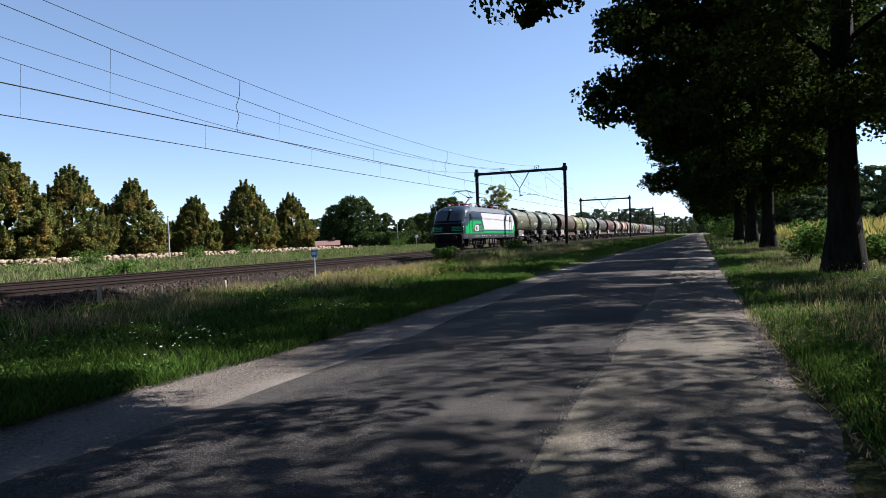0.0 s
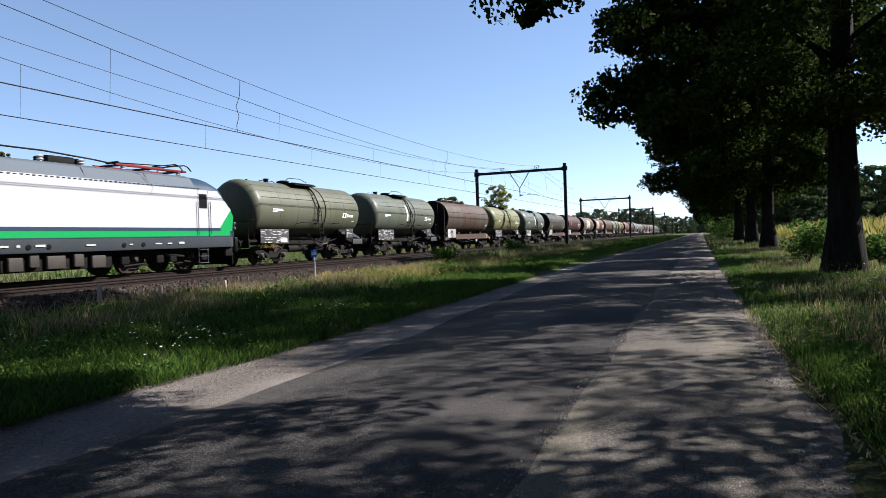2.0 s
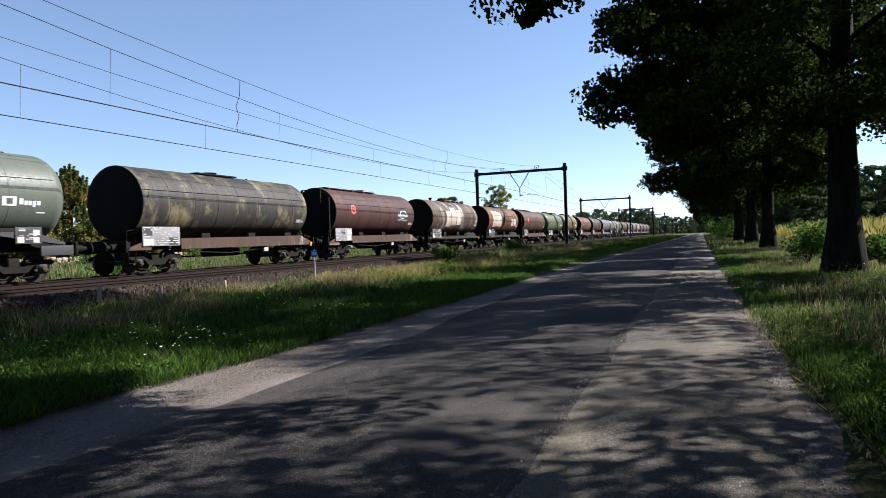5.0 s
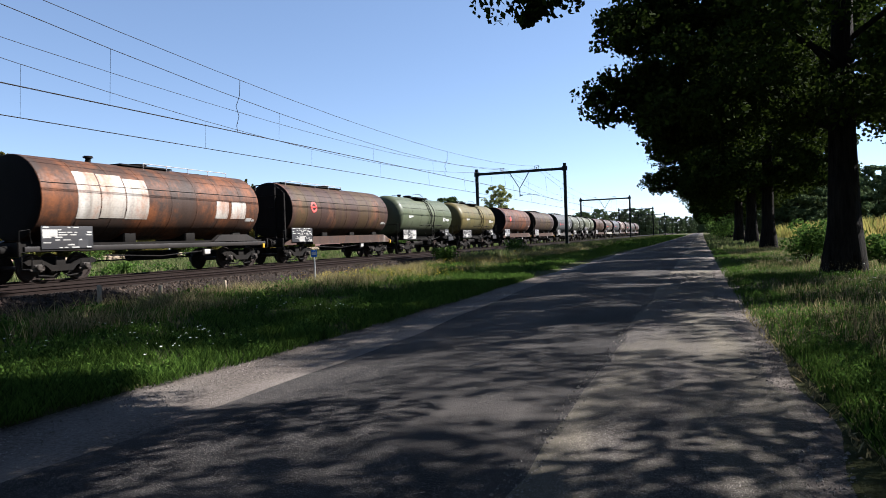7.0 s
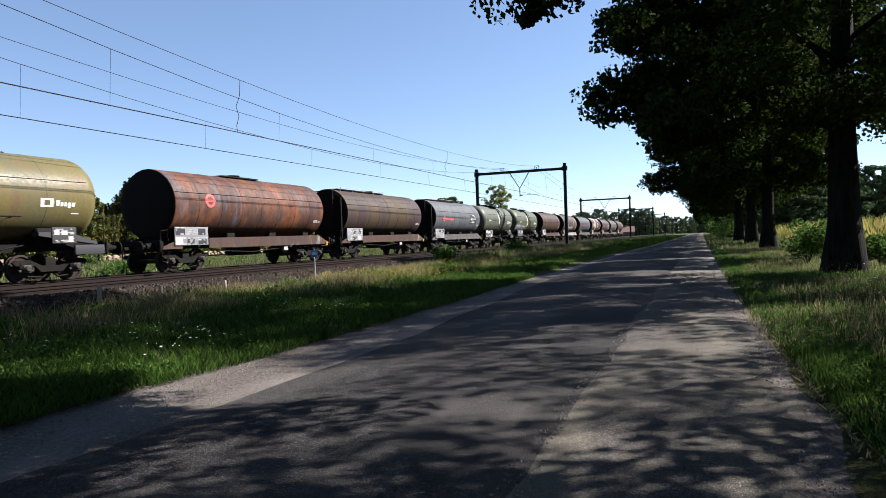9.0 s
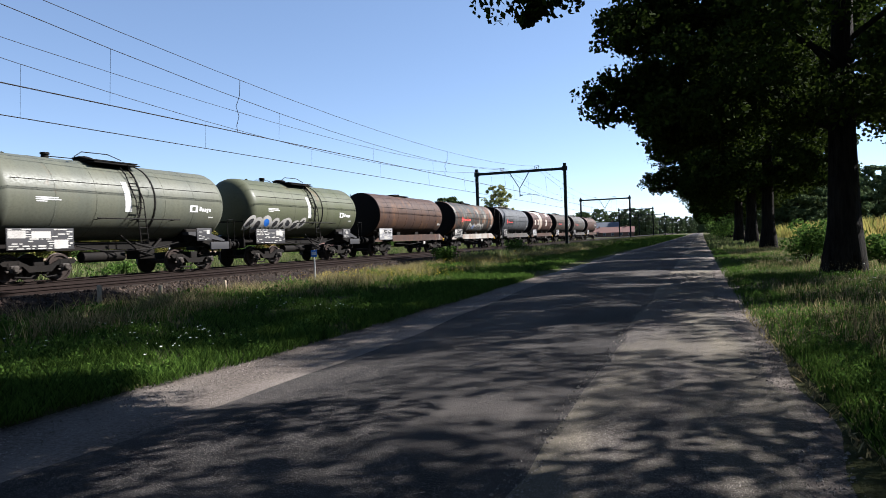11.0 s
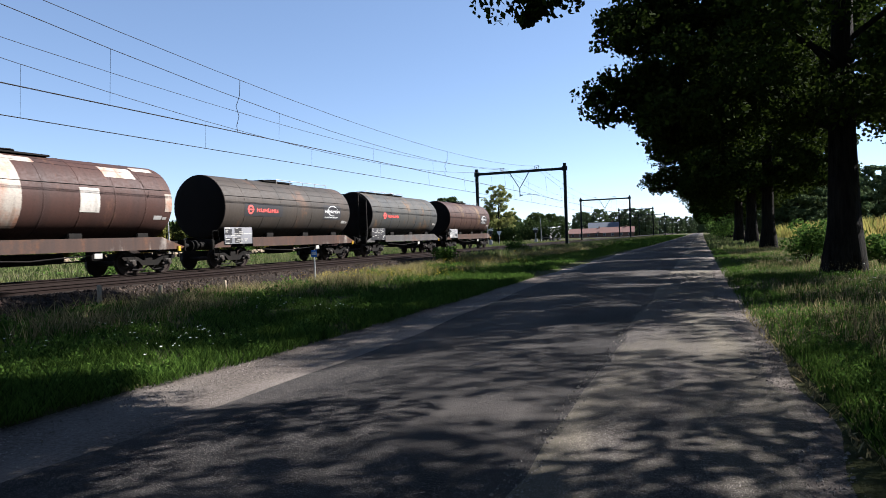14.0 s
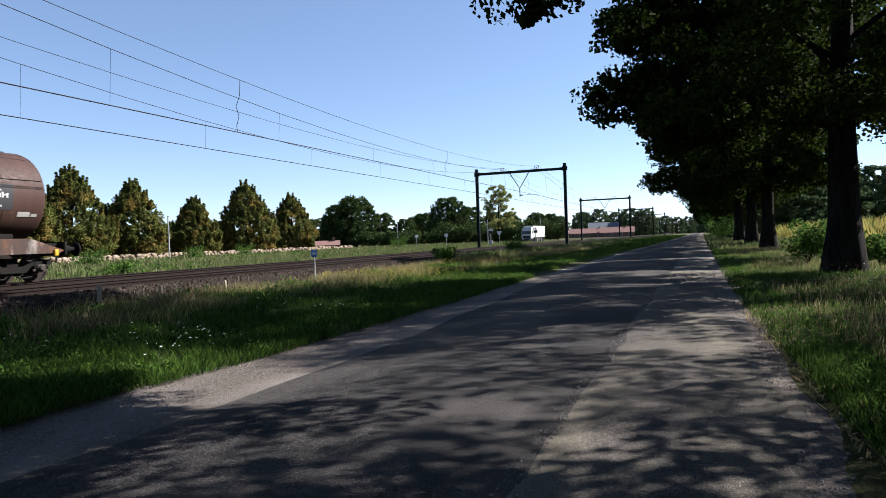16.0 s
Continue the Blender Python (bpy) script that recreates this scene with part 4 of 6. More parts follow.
def g_flat_tank(half, r):
    prof = [(-half - 0.05, 0.02), (-half - 0.05, r * 0.6), (-half - 0.02, r * 0.93), (-half, r - 0.015), (-half + 0.02, r)]
    for k in range(1, 8):
        y = -half + 2 * half * k / 8
        prof += [(y - 0.03, r), (y - 0.02, r + 0.008), (y + 0.02, r + 0.008), (y + 0.03, r)]
    prof += [(half - 0.16, r), (half - 0.06, r - 0.03), (half, r - 0.12), (half + 0.06, r * 0.7), (half + 0.08, 0.02)]
    return Geo().turned(prof, (0, 0, TANK_Z), "y", 56)


def hoop(g, r, y, z_low, w=0.05, lift=0.03):
    """A strap over the top of the tank."""
    a0 = math.asin((z_low - TANK_Z) / r)
    rings = []
    for k in range(25):
        a = a0 + (math.pi - 2 * a0) * k / 24
        c, s = math.cos(a), math.sin(a)
        rings.append([(c * q, y + d, TANK_Z + s * q) for q, d in ((r + 0.002, -w), (r + lift, -w), (r + lift, w), (r + 0.002, w))])
    return g.loft(rings)


def green_wagon(offset, paint, label, stripe=False, seed=0, tag="white"):
    """A tank wagon with a rounded tank, a ladder and hoops at its middle; 12.8 m over the buffers."""
    L, r = 12.8, 1.44
    t = thing("tank_wagon", label, "tank wagon", group="wagons of the train")
    c = L / 2
    tank = part("tank", g_round_tank(4.78, r), paint, t, at=(0, c, 0))
    seam = Geo()
    seam.tube([(math.sqrt(r * r - 0.52 ** 2) + 0.004, -4.7, TANK_Z + 0.52), (math.sqrt(r * r - 0.52 ** 2) + 0.004, 4.75, TANK_Z + 0.52)], 0.012, 5)
    part("seam", seam, MAT["under"], tank)
    logo = Geo()
    for y0, y1, z0, z1 in ((2.95, 3.4, 2.43, 2.48), (2.95, 3.4, 2.66, 2.71), (2.95, 3.07, 2.48, 2.66), (3.28, 3.4, 2.48, 2.66), (3.5, 3.62, 2.48, 2.66), (3.66, 3.76, 2.47, 2.6), (3.8, 3.9, 2.47, 2.6), (3.94, 4.04, 2.42, 2.6), (4.08, 4.2, 2.47, 2.6)):
        rect(logo, r, y0, y1, z0, z1)
    for y0, y1, z0, z1 in ((4.1, 4.4, 2.22, 2.26), (-3.9, -3.1, 2.72, 2.76), (-3.9, -3.0, 2.66, 2.7), (-3.9, -3.5, 2.6, 2.63)):
        rect(logo, r, y0, y1, z0, z1)
    tagged(part("markings", logo, MAT[tag], tank, "white painted square emblem and lettering bars", sharp=0), kind="stuff")
    if stripe:
        s = Geo()
        on_tank(s, r, [(-0.35, 2.35), (-0.05, 2.35), (-0.2, 3.45), (-0.42, 3.45)], 0.008)
        part("stripe", s, MAT["white"], tank, "broad white stripe", sharp=0)
    h = Geo()
    hoop(h, r, 1.05, 1.75, 0.03)
    hoop(h, r, 0.35, 2.0, 0.02)
    part("strap", h, MAT["under"], tank)
    # ladder, platform and manhole
    ld = Geo()
    for y in (-0.1, 0.26):
        ld.tube([(r + 0.14, y + 0.25, 1.2), (r + 0.12, y + 0.1, 2.8), (1.2, y, 3.75), (0.75, y, 4.2)], 0.022, 6)
    for k in range(12):
        q = k / 11
        z = 1.3 + 2.6 * q
        x = float(np.interp(z, [1.2, 2.8, 3.75, 4.2], [r + 0.14, r + 0.12, 1.2, 0.75]))
        y = float(np.interp(z, [1.2, 2.8, 3.75], [0.25, 0.1, 0]))
        ld.tube([(x, y - 0.1, z), (x, y + 0.26, z)], 0.014, 5)
    part("ladder", ld, MAT["under"], t, at=(0, c, 0))
    pf = Geo().box(-0.95, 0.95, -1.35, 0.75, 4.2, 4.24)
    pf.box(0.55, 1.05, -1.3, 0.75, 4.12, 4.16)
    for x in (-0.9, 0.9):
        pf.tube([(x, -2.0, 4.25), (x, -1.7, 4.44), (x, -0.6, 4.46), (x, 0.0, 4.3)], 0.018, 5)
    part("platform", pf, MAT["under"], t, at=(0, c, 0))
    mh = Geo().turned([(4.15, 0.3), (4.3, 0.3), (4.33, 0.34), (4.37, 0.34), (4.42, 0.2)], (0, 0, 0), "z", 18)
    part("manhole", mh, MAT["under"], t, at=(0, c - 0.9, 0))
    part("valve", Geo().turned([(4.15, 0.12), (4.34, 0.12), (4.36, 0.16), (4.42, 0.14)], (0, 0, 0), "z", 12), MAT["under"], t, at=(0, c - 2.4, 0))
    rl = Geo().tube([(r + 0.2, -1.8, 2.09), (r + 0.2, 2.1, 2.09)], 0.025, 6)
    for y in (-1.6, 0, 1.9):
        rl.tube([(r + 0.2, y, 2.09), (1.25, y, 2.05)], 0.015, 5)
    part("hose_rail", rl, MAT["under"], t, at=(0, c, 0))
    # saddles, sole bars, boards
    sd = Geo()
    for y in (-3.55, 3.55):
        sd.box(-1.1, 1.1, y - 0.55, y + 0.55, 1.2, 1.75, 0.05)
    sd.box(-0.25, 0.25, -5.6, 5.6, 1.0, 1.3)
    for s in (-1, 1):
        sd.box(s * 0.7 - 0.07, s * 0.7 + 0.07, -5.55, 5.55, 1.0, 1.25)
    for y in (-5.65, 5.55):
        sd.box(-1.25, 1.25, y, y + 0.12, 0.85, 1.3, 0.03)
    part("underframe", sd, MAT["under"], t, at=(0, c, 0))
    for s in (-1, 1):
        w = Geo()
        w.prism([(2.9, 1.62), (4.0, 1.62), (5.1, 1.28), (5.1, 1.2), (2.9, 1.5)], 1.02, 1.34)
        sh = part("end_shield", w, MAT["board"], t, at=(0, c, 0))
        if s < 0:
            sh.rotation_euler = (0, 0, math.pi)
        st = Geo().box(1.28, 1.36, 4.2, 5.4, 0.86, 1.18, 0.02)
        e = part("side_plate", st, MAT["board"], t, at=(0, c, 0))
        if s < 0:
            e.rotation_euler = (0, 0, math.pi)
    board = part("data_board", g_data_board(1.38, -4.9, -2.55, 1.06, 1.74), MAT["board"], t, at=(0, c, 0))
    data_marks(board, 1.38, -4.9, -2.55, 1.06, 1.74, seed)
    board = part("data_board", g_data_board(1.36, 3.35, 4.25, 1.25, 1.78), MAT["board"], t, at=(0, c, 0))
    data_marks(board, 1.36, 3.4, 4.2, 1.27, 1.74, seed + 1, 0.4)
    m = Geo()
    m.tube([(0.55, -1.6, 0.75), (0.55, 0.2, 0.75)], 0.2, 14)
    m.box(0.2, 0.9, 0.7, 1.5, 0.6, 1.0, 0.04)
    m.tube([(1.2, -2.3, 1.15), (1.25, -1.2, 0.95), (1.2, 0.9, 0.95), (1.25, 2.4, 1.2)], 0.028, 6)
    m.tube([(1.15, -0.4, 1.5), (1.2, 0.4, 0.9), (1.1, 1.2, 0.7)], 0.03, 6)
    m.tube([(0.9, 1.8, 1.35), (1.1, 1.2, 1.0), (1.1, 0.3, 1.2)], 0.05, 8)
    part("brake_equipment", m, MAT["under"], t, at=(0, c, 0))
    for y in (0.85, L - 0.85):
        hr = Geo()
        for x in (-1.25, 1.25):
            side = Geo().tube([(x, -0.1, 1.2), (x, -0.1, 2.15), (x, 0.35, 2.2), (x, 0.35, 1.2)], 0.02, 6)
            part("side_handrail", side, MAT["under"], t, at=(0, y, 0))
        hr.tube([(-1.25, -0.1, 2.1), (1.25, -0.1, 2.1)], 0.02, 6)
        part("end_handrail", hr, MAT["under"], t, at=(0, y, 0))
    for y in (c - 3.55, c + 3.55):
        bogie(t, y)
    buffers(t, L)
    on_rails(t, offset - 5.4 - c)
    return t


def logo_marks(parent, r, kind, seed):
    """Emblems on the side of a brown wagon, as plain shapes."""
    rng = random.Random(seed)

    def ring(g, y, z, rad):
        n = 14
        for k in range(n):
            a, b = 2 * math.pi * k / n, 2 * math.pi * (k + 1) / n
            on_tank(g, r, [(y + rad * 0.62 * math.cos(a), z + rad * 0.62 * math.sin(a)), (y + rad * math.cos(a), z + rad * math.sin(a)),
                           (y + rad * math.cos(b), z + rad * math.sin(b)), (y + rad * 0.62 * math.cos(b), z + rad * 0.62 * math.sin(b))], 0.011, 1)
        rect(g, r, y - rad * 1.1, y + rad * 1.1, z - rad * 0.16, z + rad * 0.16, 0.012)

    def letters(g, y, z, n, w, h):
        for k in range(n):
            a, q = y + k * w * 1.22, w * 0.24
            top = z + h / 2 * (1 if k % 3 == 0 else 0.75)
            rect(g, r, a, a + q, z - h / 2, top, 0.011)
            rect(g, r, a + w - q, a + w, z - h / 2, z + h * 0.3, 0.011)
            rect(g, r, a, a + w, z - h / 2 if k % 2 else z - h * 0.1, (z - h / 2 if k % 2 else z - h * 0.1) + h * 0.2, 0.012)
    if "sign" in kind:
        s = Geo()
        rect(s, r, -4.3, -1.3, 2.35, 2.95, 0.008)
        part("sign_panel", s, MAT["panel_black"], parent, "black sign panel", sharp=0)
    if "red" in kind or "sign" in kind:
        g = Geo()
        ring(g, -3.85, 2.66, 0.22)
        letters(g, -3.4, 2.65, 6, 0.24, 0.2)
        tagged(part("emblem", g, MAT["logo_red"], parent, "red ring emblem with lettering bars", sharp=0), kind="stuff")
    if "ring" in kind:
        g = Geo()
        ring(g, -3.6, 2.95, 0.3)
        part("emblem", g, MAT["logo_red"], parent, "faded red ring emblem", sharp=0)
    if "arc" in kind:
        p = Geo()
        rect(p, r, 2.6, 4.5, 2.3, 3.1, 0.007)
        part("sign_panel", p, MAT["board"], parent, "grey sign panel", sharp=0)
        g = Geo()
        letters(g, 2.75, 2.75, 7, 0.19, 0.17)
        letters(g, 2.75, 2.42, 9, 0.13, 0.08)
        for k in range(9):
            a, b = radians(20 + 30 * k), radians(20 + 30 * (k + 1))
            on_tank(g, r, [(3.6 + 0.5 * math.cos(a), 2.78 + 0.26 * math.sin(a)), (3.6 + 0.57 * math.cos(a), 2.78 + 0.3 * math.sin(a)),
                           (3.6 + 0.57 * math.cos(b), 2.78 + 0.3 * math.sin(b)), (3.6 + 0.5 * math.cos(b), 2.78 + 0.26 * math.sin(b))], 0.012, 1)
        tagged(part("emblem", g, MAT["white"], parent, "white arc emblem with lettering bars", sharp=0), kind="stuff")
    if "graffiti" in kind:
        y = -1.6
        for k in range(8):
            w, h, z = rng.uniform(0.26, 0.42), rng.uniform(0.26, 0.4), 1.98 + rng.uniform(-0.04, 0.1)
            lean = rng.uniform(-0.12, 0.16)
            outer = [(y + w * math.cos(a) + lean * math.sin(a), z + h * math.sin(a)) for a in (2 * math.pi * i / 12 for i in range(12))]
            inner = [(y + 0.55 * w * math.cos(a) + lean * math.sin(a), z + 0.55 * h * math.sin(a)) for a in (2 * math.pi * i / 12 for i in range(12))]
            g, f = Geo(), Geo()
            for i in range(12):
                j = (i + 1) % 12
                on_tank(g, r, [inner[i], outer[i], outer[j], inner[j]], 0.01 + 0.0004 * k, 1)
                on_tank(f, r, [(y + lean * 0.2, z), inner[i], inner[j], (y + lean * 0.2, z)], 0.009, 1)
            part("graffiti_letter", g, MAT["faded_white"], parent, "pale sprayed graffiti letter", sharp=0)
            part("graffiti_fill", f, MAT["sign_blue" if k == 2 else "panel_black"], parent, "dark sprayed fill", sharp=0)
            y += w * 1.75

    def panel(y0, y1, z0, z1):
        part("pale_panel", rect(Geo(), r, y0, y1, z0, z1, 0.009), MAT["peeling_white"], parent, "peeling white paint panel streaked with rust", sharp=0)
    if "white" in kind:
        for y0, y1 in ((-4.3, -3.4), (-3.35, -2.3), (-2.25, -1.2)) if "front" in kind else ((-2.6, -1.5), (-1.45, -0.2), (-0.1, 0.9)):
            panel(y0, y1, 2.0 + rng.uniform(0, 0.2), 3.75 - rng.uniform(0, 0.5))
        if "front" in kind:
            for y0, y1 in ((2.6, 3.4), (3.6, 4.6)):
                panel(y0, y1, 2.2, 2.95)
    if "patches" in kind:
        for q in ((-4.9, -3.4, 3.95, 4.12), (-3.2, -1.6, 3.75, 4.1), (-1.2, 0.1, 3.9, 4.08), (-2.2, -0.75, 1.75, 4.14), (2.6, 4.0, 3.6, 4.0), (4.15, 5.2, 3.95, 4.1),
                  (-4.9, -4.2, 2.4, 3.0), (-3.3, -2.4, 2.4, 3.1), (1.35, 2.15, 2.3, 3.15), (5.2, 5.55, 2.4, 3.1)):
            panel(*q)


def brown_wagon(offset, paint, label, frame_end=False, marks="", seed=0, plain_sill=False, board="board", sill="sill"):
    """A tank wagon with a flat-ended tank on a long skirted sill; 14.2 m over the buffers."""
    L, r = 14.2, 1.445
    t = thing("tank_wagon", label, "tank wagon", group="wagons of the train")
    c = L / 2
    tank = part("tank", g_flat_tank(5.65, r), paint, t, at=(0, c, 0))
    # the -Y end faces away from the sun: a near-black disc paints its shade
    part("tank_end", Geo().turned([(-5.715, 0.02), (-5.72, 1.1), (-5.7, r - 0.08), (-5.66, r - 0.02)], (0, 0, TANK_Z), "y", 48), MAT["end_dark"], tank, "dark tank end with its shade painted in")
    s = Geo()
    x = math.sqrt(r * r - 0.45 ** 2) + 0.006
    s.tube([(x, -5.6, TANK_Z + 0.45), (x, 5.5, TANK_Z + 0.45)], 0.013, 5)
    part("seam", s, MAT["under"], tank)
    if marks:
        logo_marks(tank, r, marks, seed)
    rng = random.Random(seed)
    small = Geo()
    rect(small, r, 4.7, 5.1, 2.1, 2.25)
    rect(small, r, 5.15, 5.35, 2.1, 2.2)
    tagged(part("markings", small, MAT["faded_white"], tank, "small pale lettering bars", sharp=0), kind="stuff")
    # walkway, manhole and rails on top
    w = Geo().box(-0.5, 0.5, -5.2 if frame_end else -1.6, 1.0, 4.235, 4.265)
    w.box(0.3, 0.55, -5.2 if frame_end else -1.6, 1.0, 4.2, 4.24)
    part("walkway", w, MAT["under"], t, at=(0, c, 0))
    if marks.find("arc") >= 0 or frame_end or plain_sill:
        h = Geo()
        a, b = (-5.0, 0.8) if frame_end else (-0.6, 4.3)
        for k in range(5):
            y = a + (b - a) * k / 4
            h.tube([(0.62, y, 4.1), (0.62, y, 4.34)], 0.015, 5)
        h.tube([(0.62, a, 4.33), (0.62, b, 4.33)], 0.016, 5)
        part("roof_rail", h, MAT["roof_rail"], t, at=(0, c, 0))
    part("manhole", Geo().turned([(4.2, 0.32), (4.31, 0.32), (4.33, 0.36), (4.36, 0.35), (4.38, 0.1)], (0, 0, 0), "z", 18), MAT["under"], t, at=(0, c - 0.3, 0))
    if plain_sill:
        part("valve", Geo().turned([(4.15, 0.1), (4.38, 0.1), (4.4, 0.18), (4.47, 0.16)], (0, 0, 0), "z", 12), MAT["under"], t, at=(0, c - 2.6, 0))
    if frame_end:
        e = Geo()
        for x in (-1.15, -0.6, 0.6, 1.15):
            e.box(x - 0.05, x + 0.05, -6.05, -5.95, 1.2, TANK_Z + math.sqrt(max(0, 1.42 ** 2 - x * x)))
        for z in (1.9, 2.9, 3.5):
            e.box(-1.15, 1.15, -6.03, -5.97, z, z + 0.05)
        for k in range(9):
            e.tube([(0.62, -6.0, 1.4 + 0.3 * k), (1.12, -6.0, 1.4 + 0.3 * k)], 0.014, 5)
        e.tube([(-1.15, -6.0, 3.62), (-0.6, -6.0, 4.08), (0.6, -6.0, 4.08), (1.15, -6.0, 3.62)], 0.03, 6)
        part("end_ladder_frame", e, MAT["under"], t, at=(0, c, 0))
    sd = Geo()
    for y in (-4.6, -1.6, 1.6, 4.6):
        sd.box(-0.85, 0.85, y - 0.3, y + 0.3, 1.2, 1.6, 0.05)
    for q in (-1, 1):
        sd.box(q * 0.95 - 0.06, q * 0.95 + 0.06, -6.4, 6.4, 0.98, 1.26)
    for y in (-6.42, 6.3):
        sd.box(-1.3, 1.3, y, y + 0.12, 0.85, 1.3, 0.03)
    part("underframe", sd, MAT["under"], t, at=(0, c, 0))
    for q in (0, math.pi):
        if plain_sill:
            k = Geo().box(1.18, 1.3, -6.2, 6.2, 1.0, 1.16, 0.02)
            k.prism([(2.6, 1.2), (3.1, 1.5), (4.9, 1.5), (5.7, 1.2)], 1.0, 1.22)
        else:
            k = Geo().prism([(-3.6, 0.93), (6.1, 0.93), (6.3, 1.02), (5.1, 1.42), (-3.6, 1.36)], 1.24, 1.3)
            k.prism([(-6.3, 0.93), (-5.2, 0.93), (-5.2, 1.36), (-6.2, 1.05)], 1.24, 1.3)
        o = part("sill", k, MAT[sill], t, "rusty slanted side sill", at=(0, c, 0))
        o.rotation_euler = (0, 0, q)
    plate = part("data_board", g_data_board(1.33, -5.65, -3.7, 1.07, 1.82), MAT[board], t, at=(0, c, 0))
    data_marks(plate, 1.33, -5.65, -3.7, 1.07, 1.82, seed, 0.55)
    m = Geo()
    m.tube([(0.5, -1.4, 0.72), (0.5, 0.6, 0.72)], 0.19, 14)
    m.tube([(-0.4, 0.5, 0.72), (-0.4, 2.0, 0.72)], 0.19, 14)
    m.box(0.9, 1.2, 1.9, 2.3, 0.62, 0.95, 0.03)
    m.tube([(1.15, -3.0, 0.8), (1.15, -0.4, 0.68), (1.15, 2.6, 0.85)], 0.025, 6)
    m.tube([(0.8, -3.2, 0.6), (0.8, 3.2, 0.6)], 0.03, 6)
    part("brake_equipment", m, MAT["under"], t, at=(0, c, 0))
    part("data_plate", Geo().box(1.2, 1.23, 2.0, 2.35, 0.68, 0.88, 0.01), MAT["faded_white"], t, "small white plate", at=(0, c, 0))
    for x in (-1.28, 1.28):
        hr = Geo().tube([(x, -6.35, 1.25), (x, -6.35, 1.65), (x, -6.0, 1.7), (x, -5.95, 1.25)], 0.02, 6)
        part("end_handrail", hr, MAT["under"], t, at=(0, c, 0))
    step = Geo().tube([(1.28, -6.3, 0.85), (1.28, -6.3, 0.45), (1.28, -5.95, 0.45), (1.28, -5.95, 0.85)], 0.02, 6)
    part("shunter_step", step, MAT["under"], t, at=(0, c, 0))
    if rng.random() < 0.6:
        part("shunting_hook", Geo().box(1.28, 1.36, 5.9, 6.05, 0.85, 1.05, 0.02), MAT["yellow"], t, "yellow lashing hook", at=(0, c, 0))
    for y in (c - 4.7, c + 4.7):
        bogie(t, y)
    buffers(t, L)
    on_rails(t, offset - 5.65 - c)
    return t


MAT["faded_white"] = painted("faded_white_paint", (0.3, 0.29, 0.27, 1), 0.6, 0.5)
MAT["peeling_white"] = tank_paint("peeling_white_paint", (0.6, 0.56, 0.5), (0.45, 0.4, 0.34), (0.2, 0.08, 0.04), 0.4, 0.4, seed=4, tone=0.62)
# near-black colour that holds the shade of the sunless tank ends
MAT["end_dark"] = painted("shaded_tank_end", (0.008, 0.007, 0.0065, 1), 0.85, 0.4, (0.02, 0.015, 0.012, 1))
MAT["sill"] = tank_paint("rusty_sill", (0.17, 0.1, 0.075), (0.13, 0.085, 0.07), (0.19, 0.08, 0.035), 0.3, 0.3, (0.4, 0.36, 0.32), 0.0, 2)
MAT["sill_grey"] = tank_paint("grey_sill", (0.24, 0.23, 0.22), (0.19, 0.18, 0.17), (0.19, 0.09, 0.05), 0.2, 0.3, seed=3)
MAT["sill_dark"] = tank_paint("dark_sill", (0.05, 0.045, 0.042), (0.07, 0.06, 0.055), (0.12, 0.07, 0.05), 0.15, 0.3, seed=6)
MAT["sill_white"] = tank_paint("graffiti_sill", (0.5, 0.48, 0.44), (0.3, 0.24, 0.2), (0.16, 0.08, 0.05), 0.35, 0.3, seed=7, tone=0.5)
MAT["board_pale"] = painted("pale_data_board", (0.15, 0.15, 0.158, 1), 0.6, 0.4)
MAT["roof_rail"] = painted("pale_roof_rail", (0.3, 0.27, 0.26, 1), 0.6, 0.5)


